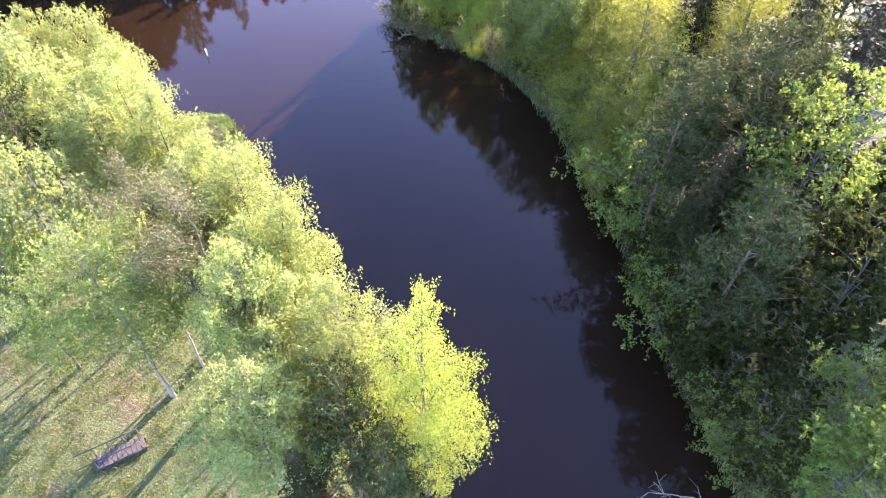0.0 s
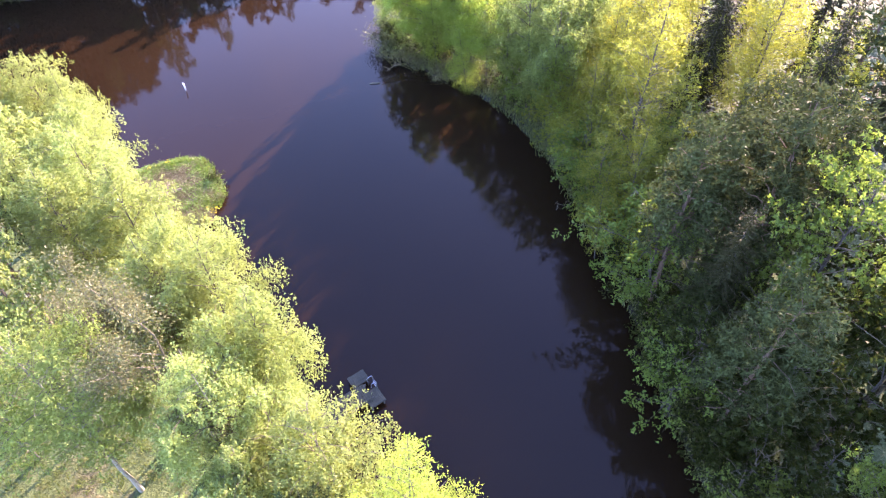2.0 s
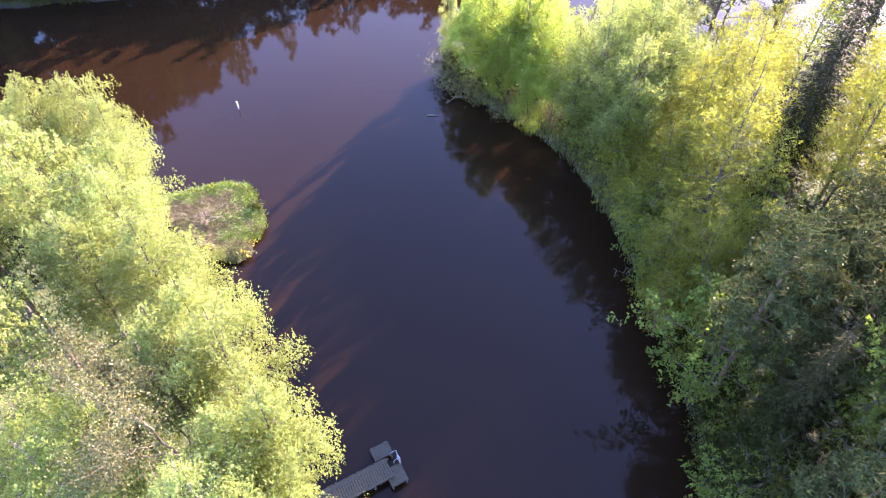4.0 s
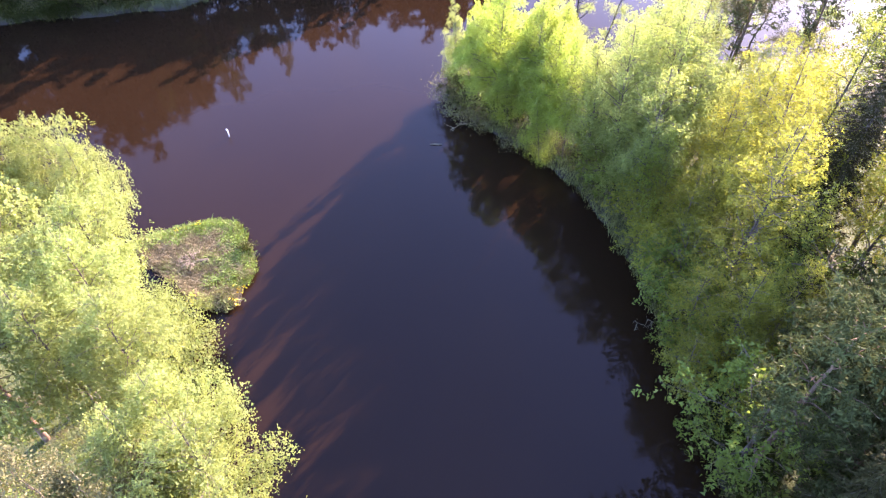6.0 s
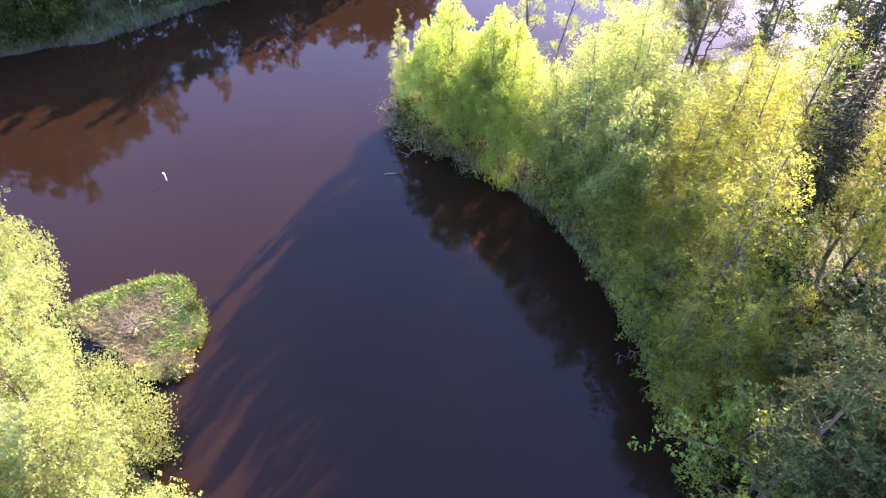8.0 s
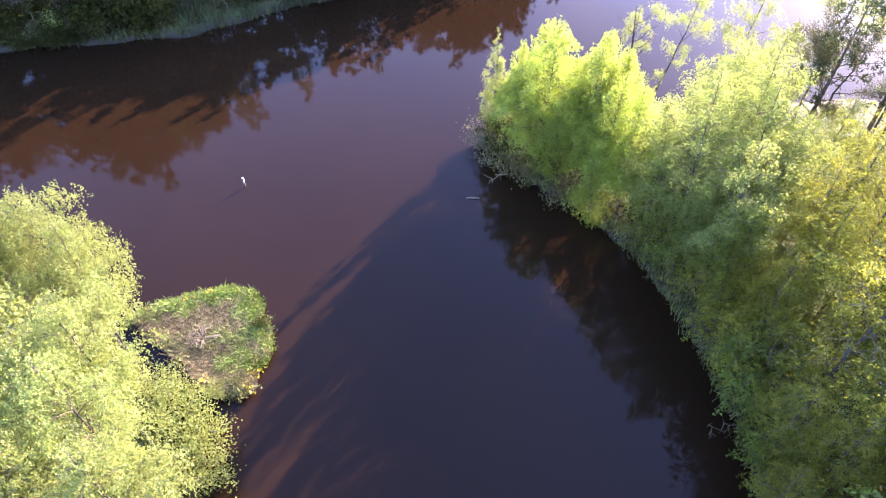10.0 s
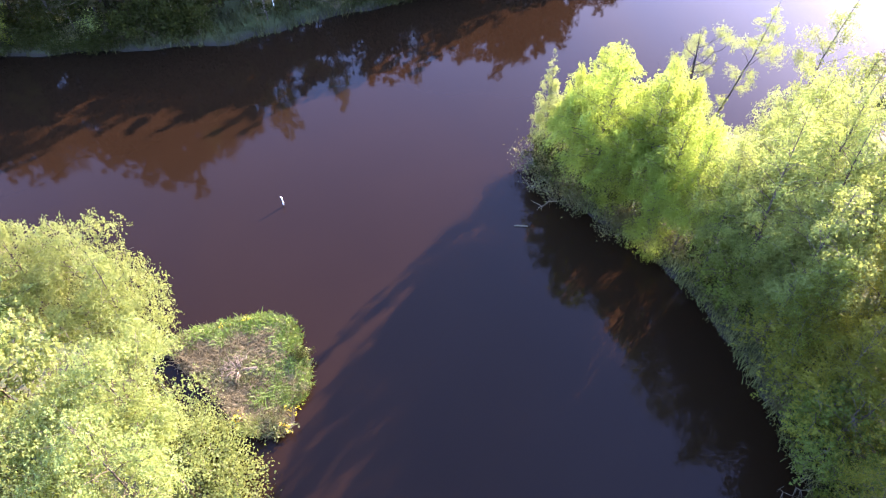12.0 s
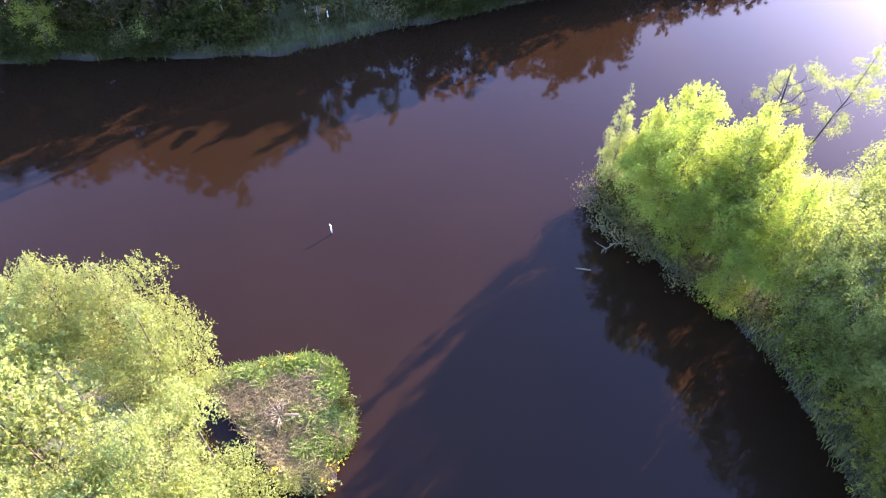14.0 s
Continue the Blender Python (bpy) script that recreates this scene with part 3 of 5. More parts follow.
# kinds of tree: parts, own height, own name, label, category, group
KINDS = {
    "pale1": (broadleaf(11, 16, 3.1, 21000, 0.072, LEAF_PALE, BARK_GREY, top=0.6, bare=0.44, limbs=40, fluff=0.15), 16, "birch_tree"),
    "pale2": (broadleaf(12, 16, 3.3, 21500, 0.072, LEAF_PALE, BARK_GREY, top=0.65, bare=0.44, limbs=42, fluff=0.15), 16, "birch_tree"),
    "pale3": (broadleaf(13, 16, 2.9, 20500, 0.072, LEAF_PALE, BARK_GREY, top=0.55, bare=0.42, limbs=40, fluff=0.15), 16, "birch_tree"),
    "pale4": (broadleaf(14, 16, 3.4, 7500, 0.122, LEAF_PALE, BARK_GREY, top=0.6, bare=0.42, limbs=30, fluff=0.19), 16, "birch_tree"),
    "pale5": (broadleaf(15, 14, 2.9, 29000, 0.061, LEAF_PALE, BARK_BIRCH, top=0.55, bare=0.36, limbs=46, fluff=0.15), 14, "birch_tree"),
    "yellow1": (broadleaf(21, 18, 2.9, 52000, 0.051, LEAF_LEMON, BARK_GREY, top=0.40, bare=0.12, limbs=52), 18, "birch_tree"),
    "yellow2": (broadleaf(22, 11, 2.7, 17000, 0.064, LEAF_YELLOW, BARK_GREY, top=0.30, bare=0.03, limbs=54, cone=1.1, strand=1.6), 11, "birch_tree"),
    "yellow3": (broadleaf(36, 13, 3.2, 36000, 0.066, LEAF_YELLOW, BARK_GREY, top=0.30, bare=0.22, limbs=64, cone=1.2, strand=1.7, lean=0.0, fluff=0.075), 13, "birch_tree"),
    "yellow4": (broadleaf(37, 12, 3.0, 27000, 0.066, LEAF_YELLOW, BARK_GREY, top=0.36, bare=0.24, limbs=60, cone=1.2, strand=1.7, lean=0.0, fluff=0.08), 12, "birch_tree"),
    "mist1": (broadleaf(25, 13, 3.0, 16500, 0.065, LEAF_MIST, BARK_GREY, top=0.50, bare=0.26, limbs=40, cone=1.3, strand=1.7, fluff=0.11), 13, "birch_tree"),
    "mist3": (broadleaf(38, 16, 3.4, 19000, 0.062, LEAF_MIST, BARK_GREY, top=0.5, bare=0.30, limbs=44, cone=1.15, strand=1.7, lean=0.0, fluff=0.10), 16, "birch_tree"),
    "mist2": (broadleaf(26, 11, 2.8, 15500, 0.064, LEAF_MIST, BARK_GREY, top=0.42, bare=0.26, limbs=38, strand=1.7, fluff=0.11), 11, "birch_tree"),
    "young1": (broadleaf(27, 6, 1.9, 4200, 0.062, LEAF_MIST, BARK_GREY, top=0.5, bare=0.08, limbs=20, strand=0.9, fluff=0.2), 6, "young_birch"),
    "young2": (broadleaf(28, 6, 2.0, 4200, 0.066, LEAF_GREEN, BARK_GREY, top=0.5, bare=0.08, limbs=20, strand=0.7), 6, "young_alder"),
    "young3": (broadleaf(29, 7, 2.0, 1500, 0.115, LEAF_SHADE_DARK, BARK_GREY, top=0.5, bare=0.06, limbs=20, strand=0.6), 7, "young_alder"),
    "young4": (broadleaf(30, 7, 2.0, 4200, 0.072, LEAF_GOLD, BARK_GREY, top=0.5, bare=0.06, limbs=22, strand=0.7, droop=0.4, fluff=0.24), 7, "young_aspen"),
    "slim": (broadleaf(23, 11, 1.15, 12500, 0.054, LEAF_PALE, BARK_GREY, top=0.30, bare=0.06, limbs=30), 11, "birch_tree"),
    "thin": (broadleaf(24, 12, 1.9, 7600, 0.048, LEAF_MIST, BARK_GREY, top=0.6, bare=0.35, limbs=14, lean=0.02, strand=0.8), 12, "birch_tree"),
    "wispy": (broadleaf(33, 14, 2.9, 20000, 0.060, LEAF_MIST, BARK_BIRCH, top=0.65, bare=0.30, limbs=36, lean=0.05, fluff=0.19), 14, "birch_tree"),
    "gold1": (broadleaf(31, 16, 3.0, 17500, 0.052, LEAF_GOLD, BARK_GREY, droop=0.5, strand=1.2, bare=0.16, leaf_slim=0.7, limbs=42, fluff=0.17), 16, "aspen_tree"),
    "gold2": (broadleaf(32, 15, 2.7, 16500, 0.052, LEAF_GOLD, BARK_GREY, droop=0.5, strand=1.2, bare=0.16, leaf_slim=0.7, limbs=40, fluff=0.17), 15, "aspen_tree"),
    "green1": (broadleaf(41, 14, 3.3, 12000, 0.092, LEAF_GREEN, BARK_GREY, droop=0.3, strand=0.6, bare=0.08, leaf_slim=0.65, top=0.6, limbs=40), 14, "alder_tree"),
    "green2": (broadleaf(42, 13, 3.0, 11500, 0.085, LEAF_GREEN, BARK_GREY, droop=0.5, strand=0.9, bare=0.08, top=0.5, limbs=40), 13, "alder_tree"),
    # dark1, dark2: alders like green1, green2, with shade put into the leaf colour
    "dark1": (broadleaf(51, 13, 3.4, 5200, 0.134, LEAF_SHADE_DARK, BARK_GREY, droop=0.3, strand=0.6, bare=0.04, leaf_slim=0.65, top=0.5, limbs=32), 13, "alder_tree"),
    "dark2": (broadleaf(52, 15, 3.2, 5200, 0.138, LEAF_SHADE_DARK, BARK_GREY, droop=0.4, strand=0.7, bare=0.1, top=0.55, limbs=30), 15, "alder_tree"),
    # far1, far2: the far wood's shade is part of their leaf colour
    "far1": (broadleaf(55, 15, 3.4, 2900, 0.23, LEAF_SHADE_DARK, BARK_GREY, droop=0.3, strand=0.7, bare=0.03, leaf_slim=0.65, top=0.5, limbs=16), 15, "leafy_tree"),
    "far2": (broadleaf(56, 16, 3.2, 2700, 0.215, LEAF_SHADE_DARK, BARK_BIRCH, droop=0.4, strand=0.8, bare=0.12, top=0.55, limbs=16), 16, "birch_tree"),
    # far3: oversized sparse leaves, a light blocker for rows hardly seen
    "far3": (broadleaf(58, 18, 3.8, 1000, 0.54, LEAF_SHADE_DARK, BARK_GREY, droop=0.3, strand=0.9, bare=0.06, leaf_slim=0.7, top=0.55, limbs=6), 18, "leafy_tree"),
    "farbirch": (broadleaf(57, 15, 2.6, 2600, 0.15, LEAF_GREEN, BARK_BIRCH, bare=0.5, top=0.7, limbs=14), 15, "birch_tree"),
    "spruce1": (spruce(61, 18, 2.7, NEEDLE_DARK), 18, "spruce_tree"),
    "spruce2": (spruce(62, 14, 2.5, NEEDLE_DARK), 14, "spruce_tree"),
    "spruce3": (spruce(63, 18, 2.8, NEEDLE_DARK, 6, 3.0), 18, "spruce_tree"),
    "pine1": (pine(71, 15, 2.8, 620, 0.80), 15, "pine_tree"),
    "pine2": (pine(72, 14, 3.0, 1500, 0.88), 14, "pine_tree"),
    "pine3": (pine(73, 17, 3.0, 300, 1.8), 17, "pine_tree"),
    "bud": (bare_tree(81, 14, 3.6, TWIG, 26000, LEAF_BUD), 14, "budding_tree"),
    "bare": (snag(82, 11), 11, "bare_tree"),
}
LABELS = {
    "pale": ("pale fresh-green birch with grey stem and hanging twigs", "birch"),
    "yellow": ("bright yellow-green birch in new leaf at the water", "birch"),
    "mist": ("soft pale-green birch with dark stem on the point", "birch"),
    "young": ("young leafy sapling in the undergrowth of the wood", "sapling"),
    "slim": ("narrow pale birch with thin crown at the point", "birch"),
    "thin": ("thin sparse-leaved birch leaning over the shore", "birch"),
    "wispy": ("white-barked birch with soft green crown beside the clearing", "birch"),
    "gold": ("golden-leaved aspen glowing with sun behind it", "aspen"),
    "green": ("fresh green leafy tree on the wooded bank", "leafy tree"),
    "dark": ("green leafy tree, leaves darkened for the shaded wood", "leafy tree"),
    "farbirch": ("slender white-stemmed birch standing behind the far shore", "birch"),
    "far": ("leafy tree in the shaded wood across the pond", "leafy tree"),
    "spruce": ("dark green spruce with drooping boughs", "spruce"),
    "pine": ("grey-green pine with reddish bare trunk", "pine"),
    "bud": ("brown tree still in bud among green birches", "budding tree"),
    "bare": ("leafless dark tree with forked limbs at the shore", "bare tree"),
}
PROTO = {}


def plant(kind, x, y, h, wide=1.0, turn=0.0, group="", sink=0.05, lean=(0.0, 0.0)):
    """One tree of a kind, h metres high, at x, y on the ground; its tip lies off by lean metres."""
    parts, own, name = KINDS[kind]
    s = h / own
    loc = Vector((x, y, floor_at(x, y) - sink))
    scale = (s * wide, s * wide, s)
    tip = Vector((0, 0, 1)).rotation_difference(Vector((*lean, h))).to_matrix().to_4x4()
    if kind not in PROTO:
        ob = tree_object(name, parts, loc, turn, scale)
        ob.matrix_basis = Matrix.Translation(loc) @ tip @ pose(0, 0, 0, 0, 0, turn)
        ob.scale = scale
        lab, cat = LABELS[kind.rstrip("0123456789")]
        tagged(ob, lab, cat)
        PROTO[kind] = ob
    else:
        ob = copy_thing(PROTO[kind], Matrix.Translation(loc) @ tip @ pose(0, 0, 0, 0, 0, turn))
        ob.scale = scale
    if group:
        ob["group"] = group
    return ob


def grove(rows, group):
    """Trees as rows: kind, x, y, height, width, and maybe how far the tip leans in x and y."""
    for k, (kind, x, y, h, wide, *lean) in enumerate(rows):
        plant(kind, x, y, h, wide, (k * 137.5) % 360, group, lean=lean or (0.0, 0.0))


# ---- the wooded west bank ----
grove([
    ("yellow1", -0.4, 13.9, 20.4, 0.72), ("pale5", -3.9, 16.4, 15.4, 0.95), ("pale3", -6.6, 22.0, 16.4, 0.8), ("pale2", -8.9, 24.6, 16.6, 0.76),
    ("pale1", -11.0, 27.2, 15.8, 0.72), ("pale3", -14.3, 30.1, 15.6, 0.92), ("pale2", -16.9, 33.3, 15.2, 0.8), ("pale1", -18.7, 36.6, 15.0, 0.85),
    ("pale1", -21.2, 40.9, 14.2, 0.8), ("pale2", -23.4, 43.0, 14.4, 0.8), ("pale1", -26.6, 42.4, 13.8, 0.8), ("pale3", -29.4, 42.6, 12.0, 0.85),
    ("pale5", -7.9, 18.6, 15.8, 0.8), ("pale3", -8.2, 21.4, 14.6, 0.9), ("pale3", -11.8, 25.4, 15.0, 0.85), ("pale5", -5.6, 18.4, 14.2, 0.8), ("pale5", -7.4, 13.7, 13.8, 1.12), ("pale5", -6.4, 15.8, 13.4, 0.8), ("pale3", -17.8, 30.2, 14.8, 0.95),
    ("pale1", -20.6, 33.0, 15.0, 0.95), ("pale4", -23.2, 36.2, 15.2, 0.9), ("pale4", -26.8, 38.2, 15.0, 1.0), ("pale4", -30.4, 38.4, 11.6, 0.9),
    ("pale4", -19.4, 26.2, 15.0, 0.8), ("pale4", -25.6, 32.6, 15.0, 0.8), ("pale4", -27.2, 34.2, 15.0, 1.0), ("pale4", -32.0, 34.2, 15.0, 0.9),
    ("pale4", -24.8, 26.2, 15.0, 0.9), ("pale4", -28.6, 29.4, 15.0, 0.9), ("pale4", -33.2, 29.6, 15.0, 1.0), ("pale4", -37.0, 37.6, 14.6, 0.9),
    ("pale4", -36.6, 41.6, 7.6, 1.0), ("pale4", -41.0, 41.0, 8.0, 1.0), ("pale4", -33.0, 42.6, 7.4, 1.0), ("pale4", -38.0, 31.0, 15.0, 0.9),
], "birches along the west bank")
grove([("wispy", -14.9, 20.2, 14.4, 1.15), ("wispy", -13.6, 22.2, 14.2, 0.75), ("green2", -20.8, 22.2, 12.4, 0.85), ("gold2", -5.0, 14.4, 11.0, 0.75)], "birches beside the clearing")
grove([("bud", -10.9, 21.6, 15.6, 1.05, 0.2, 0.2)], "")
grove([("bud", 20.6, 61.6, 13.0, 0.9)], "")
grove([("pine1", -22.4, 30.4, 15.0, 0.9), ("pine2", -3.6, 13.4, 12.0, 0.95), ("spruce2", -5.4, 11.4, 10.4, 1.1), ("pine2", -2.2, 11.4, 10.6, 0.95)], "conifers on the west bank")

# ---- the east bank and its point ----
grove([
    ("slim", -1.5, 65.0, 10.2, 0.95), ("yellow3", 2.0, 61.4, 12.9, 0.98), ("yellow4", 5.0, 59.8, 11.9, 0.95), ("yellow4", 6.5, 60.2, 11.4, 0.8), ("yellow4", 5.9, 57.4, 11.8, 0.85, 0.2, -0.4), ("yellow4", 7.3, 56.2, 12.2, 0.8, -0.4, -0.4),
    # yellow4 at (0.2, 64.2) and (5.3, 61.5): added to fill gaps in the water's shadow
    ("yellow2", 5.5, 56.6, 8.0, 0.75, -0.8, -1.8), ("yellow4", 3.0, 59.4, 7.8, 0.85, -0.4, -0.8), ("yellow4", 1.4, 62.4, 6.8, 0.8), ("yellow4", 1.6, 64.0, 10.6, 0.85), ("yellow4", 0.2, 64.2, 9.2, 0.7), ("yellow4", 5.3, 61.5, 11.7, 0.9),
    ("thin", 11.0, 68.6, 12.0, 1.0, 1.6, 0.2), ("thin", 9.2, 71.0, 9.0, 1.0), ("mist3", 10.5, 51.4, 15.4, 0.95, -0.8, 1.4), ("mist2", 8.7, 54.0, 12.4, 0.85, -0.8, -0.4), ("yellow2", 13.0, 48.4, 10.4, 0.85, -0.4, -0.4), ("mist1", 11.7, 49.6, 13.6, 1.05),
    # mist1 at (12.8, 58.8) and (10.8, 57.0) are raised as shade fill
    ("mist1", 12.8, 58.8, 12.4, 0.95), ("mist1", 14.6, 61.4, 11.6, 0.9), ("mist2", 12.8, 52.8, 13.8, 1.0), ("mist3", 13.0, 54.8, 15.6, 0.95), ("mist1", 17.8, 57.0, 8.8, 1.0), ("mist1", 10.8, 57.0, 12.2, 0.85), ("mist1", 7.4, 61.6, 9.4, 1.0), ("mist2", 17.6, 64.2, 11.0, 0.95), ("mist1", 20.6, 58.6, 8.6, 1.0),
    ("mist2", 11.0, 51.0, 7.0, 0.9, -0.6, -0.6), ("mist2", 2.6, 64.4, 8.2, 1.0), ("thin", 15.8, 67.4, 13.0, 1.0, 1.4, 0.2),
], "birches on the point")
grove([("bare", 8.4, 69.0, 9.0, 1.1)], "")
grove([
    ("gold1", 15.4, 40.8, 16.2, 1.1), ("gold1", 17.2, 43.8, 15.4, 1.0), ("gold2", 13.2, 38.4, 9.6, 0.95, -0.8, -0.4), ("gold1", 12.9, 35.6, 8.0, 1.0, -0.8, -0.4), ("gold2", 14.6, 36.6, 11.0, 0.9),
    ("gold1", 17.8, 50.4, 15.2, 1.0), ("gold2", 18.2, 47.4, 15.4, 1.0), ("gold2", 22.4, 50.6, 16.0, 1.0), ("gold2", 23.8, 42.6, 16.4, 1.0), ("gold1", 25.8, 46.4, 16.8, 1.1), ("gold1", 26.0, 39.6, 16.0, 1.0),
    ("gold2", 22.0, 54.0, 13.0, 1.0), ("gold1", 28.6, 50.6, 15.0, 1.0), ("gold2", 17.0, 37.0, 10.6, 1.0), ("gold2", 19.4, 37.4, 9.0, 1.1),
], "golden aspens")
grove([
    ("pine1", 19.5, 60.9, 14.8, 1.0), ("pine1", 27.4, 66.0, 17.0, 0.8), ("pine1", 24.0, 59.6, 14.6, 0.9), ("spruce1", 21.6, 45.6, 17.2, 1.2), ("spruce1", 25.2, 38.2, 17.0, 1.0),
    ("pine2", 18.4, 29.2, 17.2, 1.0), ("pine2", 15.0, 30.2, 14.6, 1.0), ("pine2", 22.6, 31.0, 14.0, 1.1), ("pine2", 17.2, 33.4, 12.0, 1.1), ("pine2", 21.0, 34.6, 13.0, 1.1), ("spruce2", 16.4, 26.6, 13.0, 1.0), ("pine2", 15.6, 20.6, 14.0, 1.0),
    ("spruce3", 27.4, 34.8, 18.5, 1.0), ("pine3", 29.0, 41.0, 18.0, 1.0), ("spruce1", 27.0, 54.0, 18.5, 1.0),
    ("pine1", 28.4, 57.6, 18.0, 1.0), ("spruce3", 31.0, 49.0, 19.5, 1.05), ("pine3", 33.0, 62.0, 18.0, 1.0), ("spruce3", 34.0, 43.0, 19.5, 1.0),
    # back rows, mostly unseen: added so their shadows keep the east bank dark
    ("spruce3", 27.0, 27.6, 18.0, 1.0), ("pine3", 31.4, 30.6, 18.0, 1.0), ("spruce3", 36.0, 36.0, 19.0, 1.0), ("pine3", 37.0, 54.0, 18.5, 1.0),
    ("spruce3", 39.0, 47.0, 19.0, 1.0), ("spruce3", 46.0, 58.0, 18.0, 1.1), ("spruce3", 48.0, 64.0, 18.0, 1.1), ("spruce3", 49.0, 51.0, 18.0, 1.1), ("pine3", 43.0, 53.0, 17.0, 1.1), ("pine3", 41.0, 60.0, 18.0, 1.0), ("spruce3", 40.0, 30.0, 19.0, 1.0), ("pine3", 44.0, 40.0, 18.5, 1.0),
], "conifers in the east wood")
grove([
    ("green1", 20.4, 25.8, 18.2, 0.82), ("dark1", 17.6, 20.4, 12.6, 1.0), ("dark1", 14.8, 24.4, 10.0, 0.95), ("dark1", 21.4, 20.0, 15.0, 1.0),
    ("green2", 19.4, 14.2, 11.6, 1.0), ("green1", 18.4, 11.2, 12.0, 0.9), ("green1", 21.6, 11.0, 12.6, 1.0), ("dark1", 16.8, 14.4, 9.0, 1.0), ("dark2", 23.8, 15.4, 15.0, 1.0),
    # mist1 at (13.7, 51.0): added behind taller crowns to shade the jetty
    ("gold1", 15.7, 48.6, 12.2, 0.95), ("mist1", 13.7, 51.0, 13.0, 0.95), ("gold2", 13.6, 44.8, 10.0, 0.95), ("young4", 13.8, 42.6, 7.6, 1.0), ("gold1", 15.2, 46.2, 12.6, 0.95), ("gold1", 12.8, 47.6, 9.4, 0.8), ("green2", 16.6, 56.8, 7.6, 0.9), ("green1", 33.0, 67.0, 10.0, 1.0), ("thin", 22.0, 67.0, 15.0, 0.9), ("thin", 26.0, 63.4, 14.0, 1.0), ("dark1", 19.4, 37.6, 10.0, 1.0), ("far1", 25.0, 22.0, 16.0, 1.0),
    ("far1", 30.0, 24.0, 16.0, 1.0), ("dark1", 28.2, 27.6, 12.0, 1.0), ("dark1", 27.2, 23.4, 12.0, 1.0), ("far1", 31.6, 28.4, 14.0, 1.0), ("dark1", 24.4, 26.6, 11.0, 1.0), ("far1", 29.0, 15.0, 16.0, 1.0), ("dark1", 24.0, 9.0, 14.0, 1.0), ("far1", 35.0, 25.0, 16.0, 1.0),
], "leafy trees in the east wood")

under_rng = random.Random(4)
under = []
for k, (x, y) in enumerate([(11.6, 49.6), (12.4, 46.8), (13.0, 44.2), (13.6, 42.0), (10.4, 52.0), (13.8, 38.0), (7.2, 58.2), (10.8, 53.2), (12.6, 48.6), (13.4, 43.4), (14.0, 40.0), (14.4, 36.6), (14.8, 33.6),
                            (4.4, 62.4), (7.0, 60.4), (9.4, 57.6), (10.8, 53.6), (13.2, 50.4), (14.4, 55.6), (16.2, 47.4), (16.6, 43.4), (17.6, 54.8), (20.0, 53.4),
                            (1.0, 66.2), (2.8, 64.8), (4.8, 64.0), (6.2, 62.2), (3.0, 61.0), (0.4, 61.8), (14.2, 66.6), (8.6, 64.2), (12.6, 64.4), (16.0, 62.6), (20.0, 56.4), (18.6, 64.6), (24.0, 63.6), (20.6, 44.6), (24.6, 51.4)]):
    kind = under_rng.choice(["young1"] if y > 56 else ["young1", "young1", "young2", "young4"] if y > 50 else ["young4", "young4", "young2", "young4"] if y > 35 else ["young4", "young2", "young3"])
    under.append((kind, x + under_rng.uniform(-0.4, 0.4), y + under_rng.uniform(-0.4, 0.4), under_rng.uniform(4.5, 7.0) * (0.6 if y > 58 else 1.0), under_rng.uniform(1.1, 1.5)))
grove(under, "young trees under the east wood")
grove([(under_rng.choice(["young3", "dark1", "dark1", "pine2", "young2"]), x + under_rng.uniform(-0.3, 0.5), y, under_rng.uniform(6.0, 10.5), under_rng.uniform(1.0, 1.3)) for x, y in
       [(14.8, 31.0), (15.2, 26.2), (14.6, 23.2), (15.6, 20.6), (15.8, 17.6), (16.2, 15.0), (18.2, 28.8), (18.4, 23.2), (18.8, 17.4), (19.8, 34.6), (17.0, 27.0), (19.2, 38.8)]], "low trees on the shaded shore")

# ---- the far bank ----
far_rng = random.Random(5)
far_rows = []
# how high the first trees stand along the far shore
SKYLINE = [(-110, 15), (-66, 17), (-58, 18.5), (-56.4, 18.5), (-54.2, 16), (-53.2, 11), (-52.4, 8), (-51.6, 15), (-49, 17.8), (-47, 18), (-45.6, 20), (-40, 20), (-38, 16), (-35, 14), (-33.8, 8.5), (-31.6, 9), (-30, 13.4), (-28, 8), (-24, 8.6), (-21.4, 11.6), (-15, 10.6), (-12.3, 11.6), (-8.6, 14), (-3.7, 15.4), (0.9, 12), (3, 8.6), (12, 8.6), (16, 7.4), (20, 5), (120, 5)]
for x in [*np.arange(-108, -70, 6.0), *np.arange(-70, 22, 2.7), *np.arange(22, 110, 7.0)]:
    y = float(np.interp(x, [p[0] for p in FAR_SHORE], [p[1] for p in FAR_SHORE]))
    # the two deepest rows are added behind the visible trees to stop low sun
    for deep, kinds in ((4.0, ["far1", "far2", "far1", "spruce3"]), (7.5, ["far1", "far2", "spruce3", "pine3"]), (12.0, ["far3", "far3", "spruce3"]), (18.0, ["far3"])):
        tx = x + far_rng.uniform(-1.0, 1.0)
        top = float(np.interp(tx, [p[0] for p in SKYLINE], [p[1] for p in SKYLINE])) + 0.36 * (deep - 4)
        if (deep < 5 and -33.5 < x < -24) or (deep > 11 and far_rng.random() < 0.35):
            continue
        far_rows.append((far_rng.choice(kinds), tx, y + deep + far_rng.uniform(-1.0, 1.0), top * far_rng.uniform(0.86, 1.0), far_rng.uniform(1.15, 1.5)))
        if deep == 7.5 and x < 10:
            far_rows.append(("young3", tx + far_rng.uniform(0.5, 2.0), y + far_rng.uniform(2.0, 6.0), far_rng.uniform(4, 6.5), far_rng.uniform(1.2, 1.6)))
